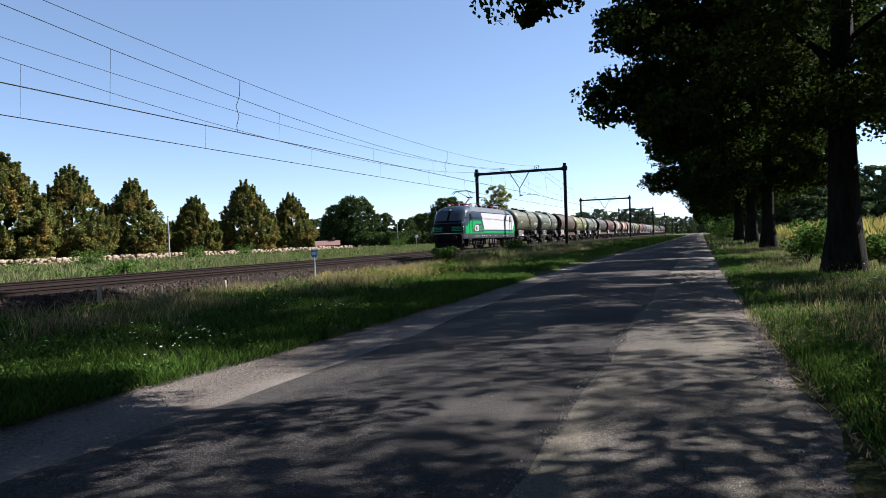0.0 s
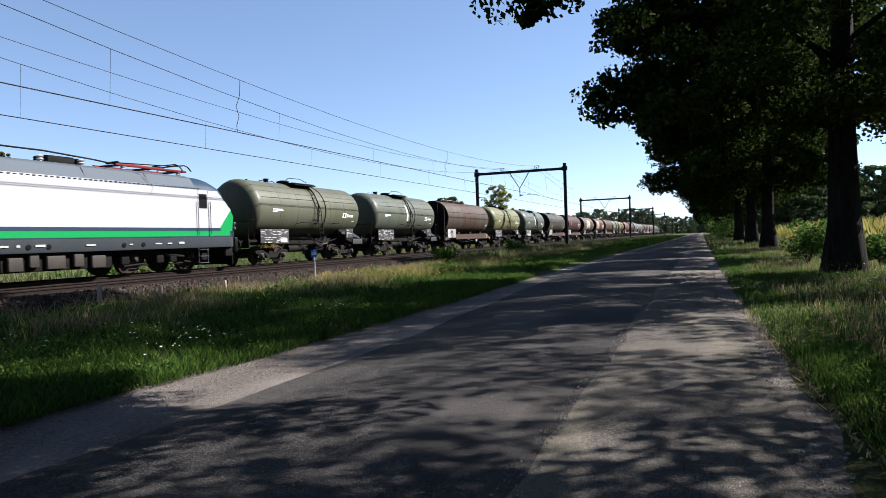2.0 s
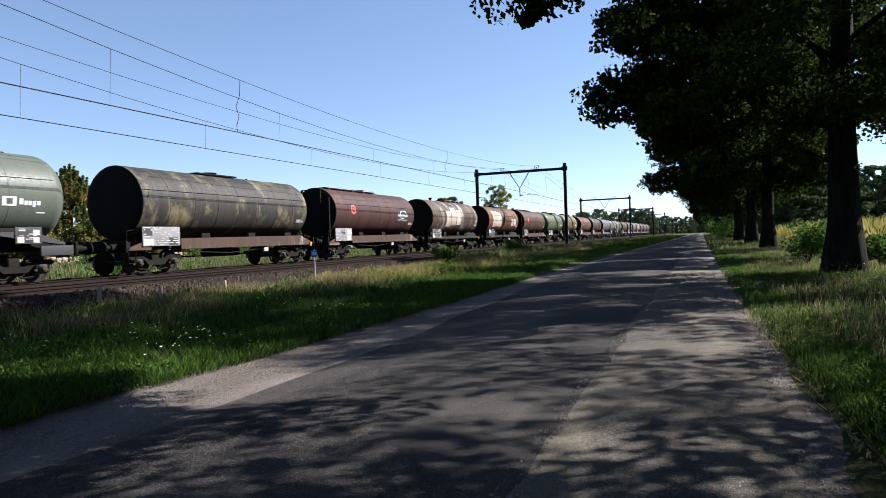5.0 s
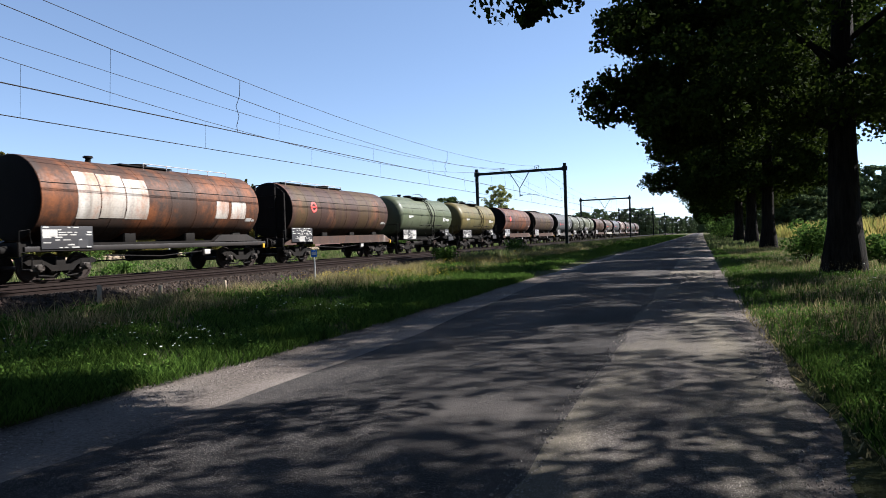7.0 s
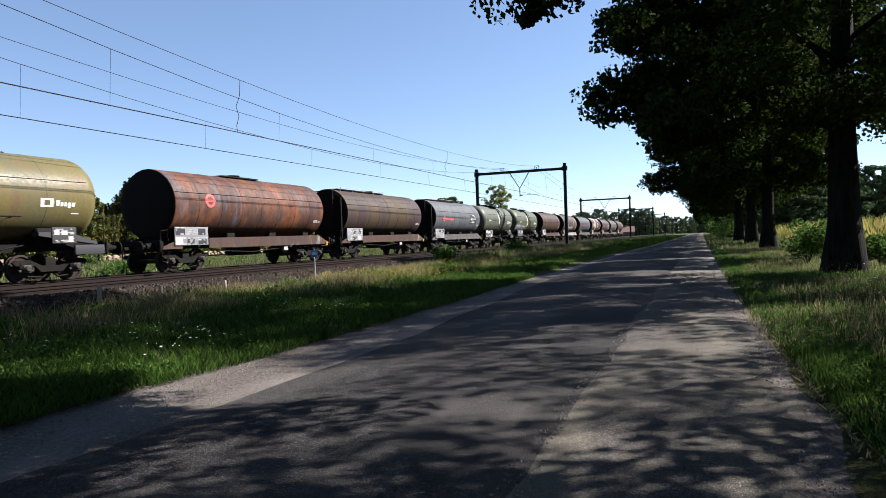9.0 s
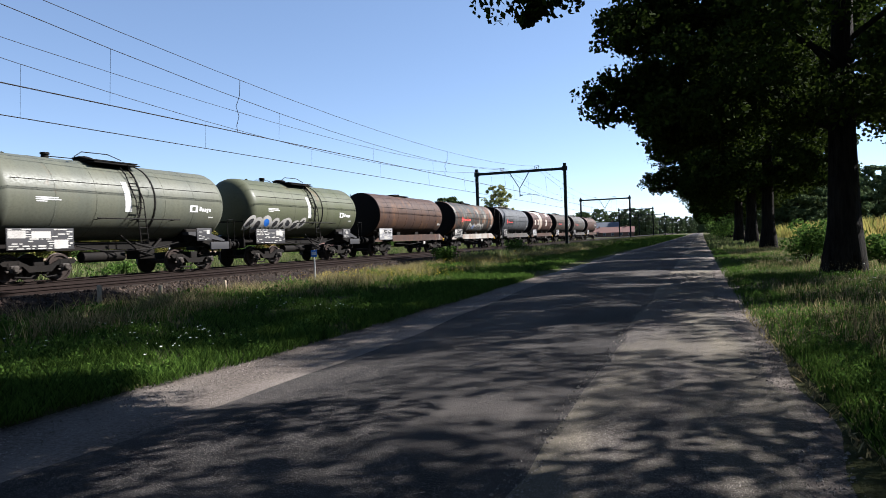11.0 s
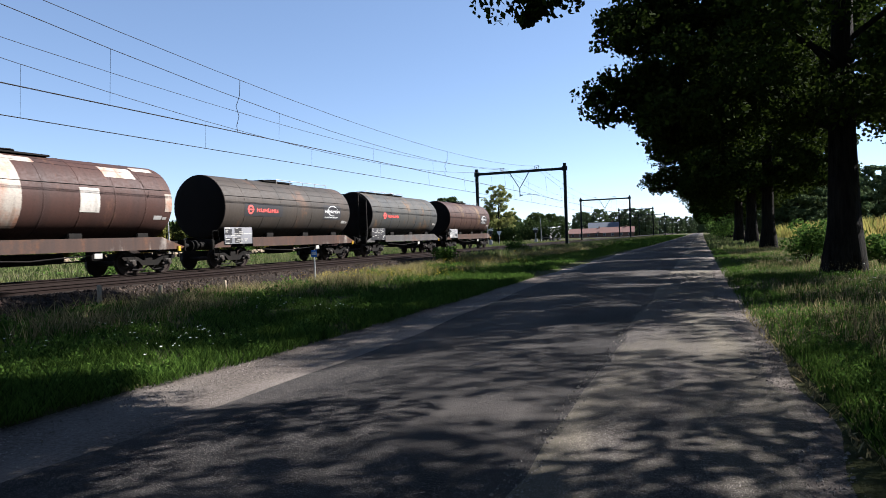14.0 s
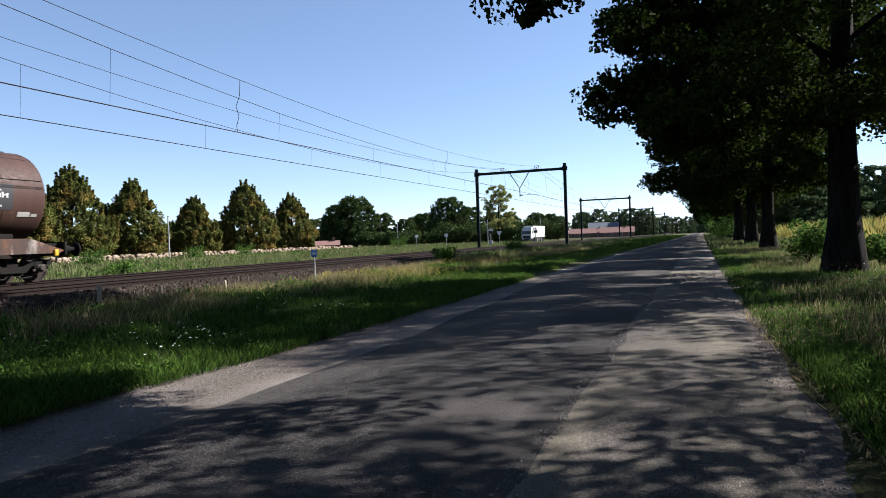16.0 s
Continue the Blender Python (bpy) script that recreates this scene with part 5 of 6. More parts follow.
def loco():
    """Four-axle electric locomotive, 18.98 m over the buffers."""
    L = 18.98
    t = thing("locomotive", "electric locomotive in slate blue, green and white with a raised pantograph", "locomotive")
    levels = [(1.40, 0.55, 1.50), (1.62, 0.55, 1.50), (2.05, 0.58, 1.50), (2.38, 0.68, 1.50), (2.55, 0.8, 1.5), (3.0, 1.12, 1.5), (3.32, 1.36, 1.495), (3.46, 1.5, 1.46),
              (3.62, 1.72, 1.36), (3.78, 1.98, 1.22), (3.9, 2.35, 1.05), (3.96, 2.9, 0.8)]
    prof = [(0.0, 0.0), (0.45, 0.02), (0.72, 0.07), (0.88, 0.18), (0.96, 0.38), (1.0, 0.8)]

    def nose(z, s, lift=0.0):
        yf = float(np.interp(z, [a[0] for a in levels], [a[1] for a in levels]))
        hw = float(np.interp(z, [a[0] for a in levels], [a[2] for a in levels]))
        q = abs(s)
        xx = float(np.interp(q, [0, 0.2, 0.4, 0.6, 0.8, 1], [a[0] for a in prof]))
        yy = float(np.interp(q, [0, 0.2, 0.4, 0.6, 0.8, 1], [a[1] for a in prof]))
        return ((xx * hw + lift * q) * (1 if s >= 0 else -1), yf + yy - lift * (1.1 - q * 0.6), z + lift * 0.3)

    def footprint(z):
        ss = [k / 10 for k in range(-10, 11)]
        f = [nose(z, s) for s in ss]
        return f + [(x, L - y, zz) for x, y, zz in reversed(f)]
    body = Geo().loft([footprint(a[0]) for a in levels])
    part("body", body, MAT["loco_blue"], t, "slate blue body shell", sharp=28)
    skirt = Geo().loft([[(x * k, y if y > 1 and y < L - 1 else y + (0.05 if y < L / 2 else -0.05), z) for x, y, _ in footprint(1.4)] for z, k in ((0.95, 0.97), (1.0, 0.988), (1.396, 0.995))])
    part("frame_skirt", skirt, MAT["loco_grey"], t, "grey underframe skirt")

    def patch_on_nose(name, z0, z1, s0, s1, mat, label="", lift=0.012, nz=6, ns=12, end=0):
        g = Geo()
        for i in range(nz + 1):
            for j in range(ns + 1):
                z = z0 + (z1 - z0) * i / nz
                x, y, zz = nose(z, s0 + (s1 - s0) * j / ns, lift)
                g.v.append((x, L - y if end else y, zz))
        for i in range(nz):
            for j in range(ns):
                a = i * (ns + 1) + j
                g.f.append((a, a + 1, a + ns + 2, a + ns + 1))
        return part(name, g, mat, t, label, sharp=60)
    for end in (0, 1):
        patch_on_nose("front_mask", 1.42, 3.5, -0.86, 0.86, MAT["loco_black"], "black front mask", 0.008, 12, 16, end)
        for a, b in ((-0.74, -0.03), (0.03, 0.74)):
            patch_on_nose("windscreen", 2.58, 3.42, a, b, MAT["glass"], "dark tinted windscreen pane", 0.02, 6, 8, end)
        for k, (a, b) in enumerate(((-0.6, -0.13), (0.13, 0.6))):
            for r in range(3):
                patch_on_nose("grille_bar", 1.66 + 0.13 * r, 1.74 + 0.13 * r, a, b, MAT["loco_green"], "green grille bar", 0.016, 1, 5, end)
        patch_on_nose("white_line", 1.44, 1.48, -0.66, 0.66, MAT["white"], "thin white line", 0.018, 1, 10, end)
        for a, b in ((-0.82, -0.66), (0.66, 0.82)):
            patch_on_nose("headlight_housing", 1.66, 2.12, a, b, MAT["loco_black"], "", 0.02, 3, 3, end)
            for z in (1.78, 1.98):
                x, y, zz = nose(z, (a + b) / 2, 0.03)
                g = Geo().turned([(0, 0.08), (-0.02, 0.075), (-0.03, 0.04)], (x, y, z), "y", 14)
                if end:
                    g.v = [(p[0], L - p[1], p[2]) for p in g.v]
                part("headlight", g, MAT["lamp"], t, "round clear headlight")
        x, y, zz = nose(3.56, 0, 0.02)
        part("top_light", Geo().turned([(0, 0.09), (-0.03, 0.07)], (0, L - y if end else y, 3.56), "y", 14), MAT["lamp"], t, "round top headlight")
    # side film: white field, green bands, grey chevron, on both sides
    for s in (1, -1):
        def film(name, poly, mat, label, lift):
            g = Geo().prism(poly, 1.496 * s, (1.5 + lift) * s)
            part(name, g, mat, t, label, sharp=0)
        film("white_field", [(5.83, 3.37), (17.0, 3.37), (17.85, 2.58), (17.1, 1.78), (6.8, 1.78)], MAT["loco_white"], "plain white side field", 0.005)
        film("grey_band", [(6.75, 1.78), (17.1, 1.78), (17.2, 1.66), (6.68, 1.66)], MAT["loco_blue"], "slate band", 0.004)
        film("green_band", [(1.4, 1.42), (1.4, 2.12), (1.85, 2.12), (2.4, 2.58), (5.75, 2.62), (6.75, 1.65), (17.75, 1.65), (17.75, 1.44)], MAT["loco_green"], "bright green band", 0.003)
        film("green_edge", [(17.1, 1.64), (17.1, 1.78), (17.85, 2.55), (18.0, 2.3), (17.9, 1.64)], MAT["loco_green"], "bright green edge", 0.0035)
        film("chevron", [(3.1, 1.5), (4.0, 2.32), (6.1, 2.34), (6.65, 1.52)], MAT["loco_grey"], "grey chevron", 0.006)
        film("emblem", [(3.75, 1.82), (4.15, 2.2), (5.0, 2.2), (5.0, 1.66), (4.15, 1.66)], MAT["loco_white"], "white pointed emblem", 0.009)
        film("emblem_mark", [(4.3, 1.72), (4.02, 1.92), (4.3, 2.12), (4.4, 2.12), (4.4, 1.72)], MAT["loco_grey"], "", 0.012)
        film("emblem_mark", [(4.55, 1.74), (4.55, 2.12), (4.65, 2.12), (4.65, 1.74)], MAT["loco_grey"], "", 0.012)
        for k in range(3):
            film("lettering_bar", [(5.05, 1.74 + 0.15 * k), (5.05, 1.82 + 0.15 * k), (5.75, 1.82 + 0.15 * k), (5.75, 1.74 + 0.15 * k)], MAT["loco_green"], "green lettering bar", 0.009)
        film("arrow", [(5.8, 1.68), (6.05, 1.94), (5.8, 2.2), (5.95, 2.2), (6.25, 1.94), (5.95, 1.68)], MAT["loco_green"], "green arrow", 0.009)
        for a in (2.45, 15.85):
            film("door_window", [(a, 2.6), (a + 0.48, 2.6), (a + 0.48, 3.2), (a, 3.2)], MAT["loco_black"], "dark door window", 0.012)
            for y in (a - 0.12, a + 0.62):
                g = Geo().tube([(1.56 * s, y, 1.5), (1.56 * s, y, 2.9)], 0.016, 6)
                part("door_handrail", g, MAT["loco_grey"], t)
            d = Geo()
            for y in (a - 0.06, a + 0.54):
                d.box(min(1.5 * s, 1.503 * s), max(1.5 * s, 1.507 * s), y, y + 0.015, 1.45, 3.35)
            part("door_seam", d, MAT["loco_black"], t, sharp=0)
            st = Geo()
            for k in range(3):
                st.box(min(1.3 * s, 1.5 * s), max(1.3 * s, 1.5 * s), a - 0.02, a + 0.5, 0.3 + 0.28 * k, 0.33 + 0.28 * k)
            st.box(1.42 * s - 0.02, 1.42 * s + 0.02, a - 0.05, a - 0.02, 0.3, 1.0)
            st.box(1.42 * s - 0.02, 1.42 * s + 0.02, a + 0.5, a + 0.53, 0.3, 1.0)
            part("door_steps", st, MAT["loco_grey"], t)
        rng = random.Random(3)
        for y in (float(q) for q in np.arange(1.6, 17.5, 0.62)):
            if rng.random() < 0.6:
                mk = Geo().box(min(1.488 * s, 1.51 * s), max(1.488 * s, 1.51 * s), y, y + rng.uniform(0.1, 0.45), 1.14, 1.14 + rng.uniform(0.03, 0.08))
                part("lettering_bar", mk, MAT["faded_white"], t, "small pale lettering bar", sharp=0)
        pt = Geo()
        for y in (2.1, 8.2, 8.9, 11.9, 12.8):
            pt.turned([(1.48, 0.09), (1.503, 0.09), (1.506, 0.07)], (0, y, 1.14), "x", 12)
        if s < 0:
            pt.v = [(-p[0], p[1], p[2]) for p in pt.v]
        part("side_port", pt, MAT["loco_black"], t)
        gt = Geo()
        for k in range(60):
            gt.box(min(1.47 * s, 1.49 * s), max(1.47 * s, 1.49 * s), 3.4 + 0.21 * k, 3.52 + 0.21 * k, 3.4, 3.435)
        part("gutter_vents", gt, MAT["loco_black"], t, sharp=0)
    # roof hoods between the cabs
    for y0, y1 in ((3.3, 6.2), (6.24, 10.4), (10.44, 13.2), (13.24, 15.7)):
        rf = Geo().loft([[(-1.46, y, 3.47), (-1.2, y, 3.86), (-0.9, y, 3.975), (0.9, y, 3.975), (1.2, y, 3.86), (1.46, y, 3.47)] for y in (y0, y1)])
        part("roof_hood", rf, MAT["roof_grey"], t, "grey roof hood")
    # pantographs: one raised, the other folded
    def pantograph(y, raised, turn):
        base = Geo()
        for x in (-0.55, 0.55):
            base.box(x - 0.05, x + 0.05, y - 0.3, y + 3.4, 4.16, 4.24, 0.015)
        for k in (0, 1.6, 3.2):
            base.box(-0.6, 0.6, y + k - 0.05, y + k + 0.05, 4.16, 4.24, 0.015)
        p = part("pantograph_base", base, MAT["red"], t, "red pantograph base frame")
        for x in (-0.5, 0.5):
            for k in (0.1, 3.0):
                part("roof_insulator", Geo().turned([(3.95, 0.07), (3.99, 0.11), (4.02, 0.06), (4.06, 0.11), (4.09, 0.06), (4.13, 0.1), (4.16, 0.05)], (x, y + k, 0), "z", 12), MAT["insulator"], p)
        a = Geo()
        if raised:
            low, knee, head = (y + 3.25, 4.25), (y + 4.75, 4.98), (y + 2.6, 5.42)
        else:
            low, knee, head = (y + 3.2, 4.27), (y + 0.1, 4.33), (y + 3.0, 4.4)
        a.tube([(0, low[0], low[1]), (0, knee[0], knee[1])], 0.06, 8, 0.05)
        part("lower_arm", a, MAT["red"], p, "red lower arm")
        u = Geo()
        for s in (-1, 1):
            u.tube([(0.1 * s, knee[0], knee[1]), (0.5 * s, head[0], head[1])], 0.025, 6)
        u.tube([(-0.3, knee[0], knee[1]), (0.3, knee[0], knee[1])], 0.05, 8)
        u.tube([(0.25, low[0] - 1.0, low[1]), (0.2, knee[0] - 0.1, knee[1] - 0.12)], 0.018, 6)
        part("upper_arm", u, MAT["under"], p, "dark upper arm")
        hd = Geo()
        for d in (-0.25, 0.25):
            pts = [(-0.98, head[0] + d, head[1] - 0.22), (-0.8, head[0] + d, head[1] - 0.02), (-0.6, head[0] + d, head[1] + 0.06), (0.6, head[0] + d, head[1] + 0.06), (0.8, head[0] + d, head[1] - 0.02), (0.98, head[0] + d, head[1] - 0.22)]
            hd.tube(pts, 0.025, 6)
        for s in (-0.5, 0.5):
            hd.tube([(s, head[0] - 0.25, head[1] + 0.04), (s, head[0] + 0.25, head[1] + 0.04)], 0.02, 6)
        part("collector_head", hd, MAT["under"], p, "dark collector head")
    pantograph(2.4, True, 0)
    pantograph(12.8, False, 0)
    eq = Geo()
    for y in (6.6, 8.0, 9.6, 11.2):
        eq.turned([(3.96, 0.09), (4.02, 0.13), (4.06, 0.07), (4.12, 0.13), (4.16, 0.07), (4.22, 0.13), (4.27, 0.05)], (0.35, y, 0), "z", 12)
    part("roof_insulators", eq, MAT["insulator"], t)
    part("roof_busbar", Geo().tube([(0.35, 6.0, 4.3), (0.35, 7.0, 4.42), (0.35, 9.7, 4.42), (0.35, 11.6, 4.32), (0.3, 12.6, 4.25)], 0.03, 8), MAT["under"], t)
    br = Geo().box(-0.4, 0.3, 9.9, 11.0, 4.0, 4.3, 0.04).turned([(4.0, 0.2), (4.35, 0.2)], (-0.3, 11.6, 0), "z", 14)
    part("roof_breaker", br, MAT["under"], t)
    # running gear
    for y in (4.74, 14.24):
        bogie(t, y, 1.5, 0.625, True)
    for yc in (4.74, 14.24):
        gear = Geo()
        for s in (-1, 1):
            for d in (-2.25, -0.55, 0.15, 1.95):
                gear.box(min(s * 0.95, s * 1.22), max(s * 0.95, s * 1.22), yc + d, yc + d + 0.42, 0.42, 0.98, 0.05)
            gear.tube([(s * 1.18, yc - 0.9, 0.85), (s * 1.18, yc + 0.95, 0.62)], 0.055, 8)
            gear.tube([(s * 1.15, yc - 2.1, 0.35), (s * 1.15, yc - 1.0, 0.42)], 0.04, 8)
            gear.tube([(s * 1.15, yc + 2.1, 0.3), (s * 1.15, yc + 1.0, 0.42)], 0.04, 8)
            gear.box(min(s * 1.0, s * 1.16), max(s * 1.0, s * 1.16), yc - 2.3, yc + 2.3, 0.82, 0.98, 0.03)
        part("running_gear", gear, MAT["under"], t)
    part("equipment_box", Geo().box(-1.25, 1.25, 7.4, 11.6, 0.35, 0.95, 0.06), MAT["under"], t)
    for y in (0.75, L - 1.35):
        part("end_beam", Geo().box(-1.3, 1.3, y, y + 0.6, 0.55, 1.0, 0.05), MAT["under"], t)
    for y, w, z in ((7.6, 0.5, 0.4), (8.3, 0.35, 0.5), (8.9, 0.7, 0.42), (9.9, 0.4, 0.45), (10.6, 0.6, 0.38)):
        part("side_box", Geo().box(1.25, 1.38, y, y + w, z, z + 0.42, 0.03), MAT["axle"], t)
    for e in (0, 1):
        pl = Geo().loft([[(-1.25, 0.75, 0.16), (0, 0.45, 0.16), (1.25, 0.75, 0.16), (1.25, 0.83, 0.16), (0, 0.55, 0.16), (-1.25, 0.83, 0.16)],
                         [(-1.3, 0.85, 0.72), (0, 0.68, 0.72), (1.3, 0.85, 0.72), (1.3, 0.93, 0.72), (0, 0.78, 0.72), (-1.3, 0.93, 0.72)]])
        if e:
            pl.v = [(p[0], L - p[1], p[2]) for p in pl.v]
        part("rail_plough", pl, MAT["loco_black"], t)
        bb = Geo().box(-1.4, 1.4, 0.5, 0.85, 0.72, 1.38, 0.08)
        if e:
            bb.v = [(p[0], L - p[1], p[2]) for p in bb.v]
        part("buffer_beam", bb, MAT["loco_black"], t)
    buffers(t, L)
    on_rails(t, 0.0)


MAT["roof_grey"] = painted("loco_roof_grey", srgb("454B51"), 0.6, 0.35)
loco()

OLIVE, SAGE, STRAW, MOSS = (0.2, 0.21, 0.135), (0.2, 0.225, 0.175), (0.34, 0.34, 0.16), (0.2, 0.24, 0.14)
for k, (off, a, b, words, stripe, rusty) in enumerate([
        (30.4, OLIVE, (0.23, 0.235, 0.16), "grey-olive tank wagon with rounded ends and a ladder", False, 0.0),
        (42.9, SAGE, (0.22, 0.235, 0.17), "sage grey tank wagon with a white stripe and ladder", True, 0.0),
        (69.5, STRAW, (0.37, 0.36, 0.19), "straw-yellow tank wagon with rounded ends and a ladder", False, 0.0),
        (82.4, (0.2, 0.235, 0.19), (0.22, 0.25, 0.2), "grey-green tank wagon with a white stripe and ladder", True, 0.0),
        (167.6, MOSS, (0.23, 0.265, 0.165), "moss green tank wagon with rounded ends and a ladder", False, 0.0),
        (180.3, (0.33, 0.27, 0.1), (0.27, 0.24, 0.12), "ochre yellow tank wagon with brown stains and a ladder", False, 0.18),
        (235.3, (0.23, 0.245, 0.19), (0.26, 0.27, 0.2), "pale grey-green tank wagon with a white stripe", True, 0.0),
        (247.5, (0.2, 0.22, 0.13), (0.22, 0.235, 0.15), "olive green tank wagon with a white stripe and graffiti", True, 0.0)]):
    w = green_wagon(off, tank_paint(f"tank_green_{k}", a, b, (0.17, 0.1, 0.05), rusty, 0.12, seed=k, rough=0.42), words, stripe, 100 + k)
    if "graffiti" in words:
        logo_marks(w.children[0], 1.44, "graffiti", 5)
BROWN = (0.12, 0.075, 0.056)
for k, (off, a, b, rust, rusty, streak, pale, amount, words, ends, marks, plain, board, sill) in enumerate([
        (56.85, (0.13, 0.075, 0.05), (0.15, 0.115, 0.085), (0.17, 0.08, 0.045), 0.2, 0.3, None, 0, "brown tank wagon with grey-green faded plates and rusty sill", True, "", False, "board_pale", "sill"),
        (96.7, (0.07, 0.066, 0.06), (0.085, 0.08, 0.07), (0.3, 0.25, 0.14), 0.28, 0.3, None, 0, "dark grey tank wagon with peeling yellowish top", False, "", False, "board_pale", "sill"),
        (111.0, (0.11, 0.045, 0.04), (0.13, 0.06, 0.05), (0.16, 0.07, 0.04), 0.15, 0.2, None, 0, "dark red-brown tank wagon with a faded ring emblem", True, "ring arc", False, "board_pale", "sill"),
        (125.9, (0.11, 0.08, 0.065), (0.15, 0.1, 0.07), (0.2, 0.1, 0.05), 0.25, 0.4, (0.45, 0.42, 0.38), 0.15, "brown-grey tank wagon with large peeling white panels", False, "white", True, "panel_black", "sill_dark"),
        (140.86, (0.14, 0.07, 0.045), (0.11, 0.075, 0.06), (0.25, 0.085, 0.03), 0.4, 0.35, None, 0, "rusty brown tank wagon with white peeling panels", False, "white front", True, "panel_black", "sill_dark"),
        (154.9, (0.12, 0.065, 0.05), (0.16, 0.1, 0.045), (0.19, 0.08, 0.04), 0.22, 0.3, None, 0, "brown tank wagon with ochre plates and black board", True, "ring", False, "panel_black", "sill"),
        (195.0, (0.17, 0.07, 0.045), (0.13, 0.08, 0.065), (0.26, 0.095, 0.04), 0.42, 0.3, (0.1, 0.13, 0.16), 0.12, "orange-rusty tank wagon with blue-grey bare patches", False, "ring", False, "board_pale", "sill"),
        (209.0, (0.115, 0.075, 0.07), (0.16, 0.11, 0.055), (0.16, 0.075, 0.045), 0.15, 0.25, None, 0, "purple-brown tank wagon with ochre lower plates", True, "", False, "board_pale", "sill"),
        (223.2, (0.24, 0.25, 0.265), (0.2, 0.21, 0.22), (0.15, 0.1, 0.08), 0.0, 0.2, None, 0, "light grey tank wagon with a red emblem", True, "red arc", False, "board_pale", "sill_grey"),
        (261.6, (0.15, 0.08, 0.05), (0.12, 0.07, 0.055), (0.19, 0.09, 0.04), 0.2, 0.3, None, 0, "brown tank wagon streaked with grey", False, "", False, "board_pale", "sill"),
        (276.0, (0.1, 0.105, 0.095), (0.075, 0.08, 0.08), (0.32, 0.115, 0.035), 0.38, 0.3, (0.3, 0.3, 0.26), 0.16, "grey tank wagon blotched with orange rust and graffiti", False, "red graffiti", False, "panel_black", "sill_white"),
        (290.6, (0.19, 0.205, 0.22), (0.16, 0.17, 0.185), (0.15, 0.1, 0.08), 0.0, 0.25, None, 0, "blue-grey tank wagon with a black sign panel", True, "sign", False, "board", "sill_grey"),
        (304.4, (0.15, 0.075, 0.06), (0.125, 0.07, 0.06), (0.2, 0.1, 0.06), 0.15, 0.3, None, 0, "maroon tank wagon with repainted pale patches", False, "patches", False, "board_pale", "sill"),
        (318.8, (0.135, 0.11, 0.09), (0.115, 0.1, 0.085), (0.18, 0.09, 0.05), 0.12, 0.25, None, 0, "grey-brown tank wagon with red emblem and grey panel", False, "sign arc", False, "board_pale", "sill"),
        (333.0, (0.14, 0.145, 0.14), (0.16, 0.155, 0.14), (0.25, 0.13, 0.05), 0.22, 0.3, None, 0, "grey tank wagon stained orange with a red emblem", True, "red", False, "panel_black", "sill_grey"),
        (347.2, (0.15, 0.08, 0.062), (0.13, 0.07, 0.055), (0.24, 0.15, 0.06), 0.16, 0.3, None, 0, "maroon-brown tank wagon with ochre stains at its end", False, "arc", False, "board_pale", "sill")]):
    brown_wagon(off, tank_paint(f"tank_brown_{k}", a, b, rust, rusty, streak, pale, amount, 20 + k, 0.58), words, ends, marks, 200 + k, plain, board, sill)


# ---- beside the railway and in the distance ----
def kilometre_post():
    t = thing("kilometre_post", "small blue kilometre sign on a pale metal post", "kilometre post", (-13.45, 21.45, 0.1))
    part("post", Geo().tube([(0, 0, -0.1), (-0.02, 0, 1.2)], 0.028, 10), MAT["galvanised"], t)
    s = part("sign_plate", Geo().box(-0.13, 0.13, -0.045, -0.03, 0.93, 1.18, 0.012), MAT["sign_blue"], t, "blue sign plate")
    for x, w in ((-0.09, 0.05), (-0.02, 0.06), (0.06, 0.045)):
        part("lettering_bar", Geo().box(x, x + w, -0.05, -0.045, 1.0, 1.12), MAT["white"], s, "white lettering bar")
    part("base_stone", Geo().box(-0.1, 0.1, -0.1, 0.1, -0.1, 0.08, 0.03), MAT["sleeper"], t)


def slim_pole(name, at, h, r, label, category, group=""):
    t = thing(name, label, category, at, group)
    part("pole", Geo().tube([(0, 0, -0.1), (0.01, 0, h * 0.5), (0, 0, h)], r, 10, r * 0.7), MAT["galvanised"], t)
    part("cap", Geo().turned([(h - 0.02, r * 0.8), (h + 0.06, r * 0.9), (h + 0.1, r * 0.3)], (0, 0, 0), "z", 10), MAT["under"], t)
    return t


def fence_stakes():
    for i, (x, y, h) in enumerate([(-14.25, 12.6, 0.55), (-14.2, 14.6, 0.4), (-14.25, 9.8, 0.6), (-14.2, 17.3, 0.35)]):
        g = Geo().box(-0.05, 0.05, -0.04, 0.04, -0.1, h, 0.012)
        tagged(part("wooden_stake", g, MAT["wood"], at=(x, y, 0.1)), "weathered wooden stake at the foot of the ballast", "stake", "stakes")


def stone_wall():
    """A low bank of pale rubble along the foot of the pointed trees."""
    rng = np.random.default_rng(77)
    g = Geo()
    for k in range(1500):
        y = rng.uniform(28, 128)
        layer = rng.integers(0, 3)
        x = -71 + rng.uniform(-0.35, 0.35)
        z = 0.15 + 0.24 * layer + rng.uniform(-0.05, 0.05) + 0.12 * noise.noise((y * 0.3, 0, 0))
        a, b, c = rng.uniform(0.16, 0.4), rng.uniform(0.15, 0.3), rng.uniform(0.12, 0.2)
        g.box(x - b, x + b, y - a, y + a, z, z + c * 2, 0.07)
    tagged(part("rubble_wall", g, MAT["stone"], sharp=50), "low pale rubble stone wall beneath the trees", "stone wall", kind="stuff")


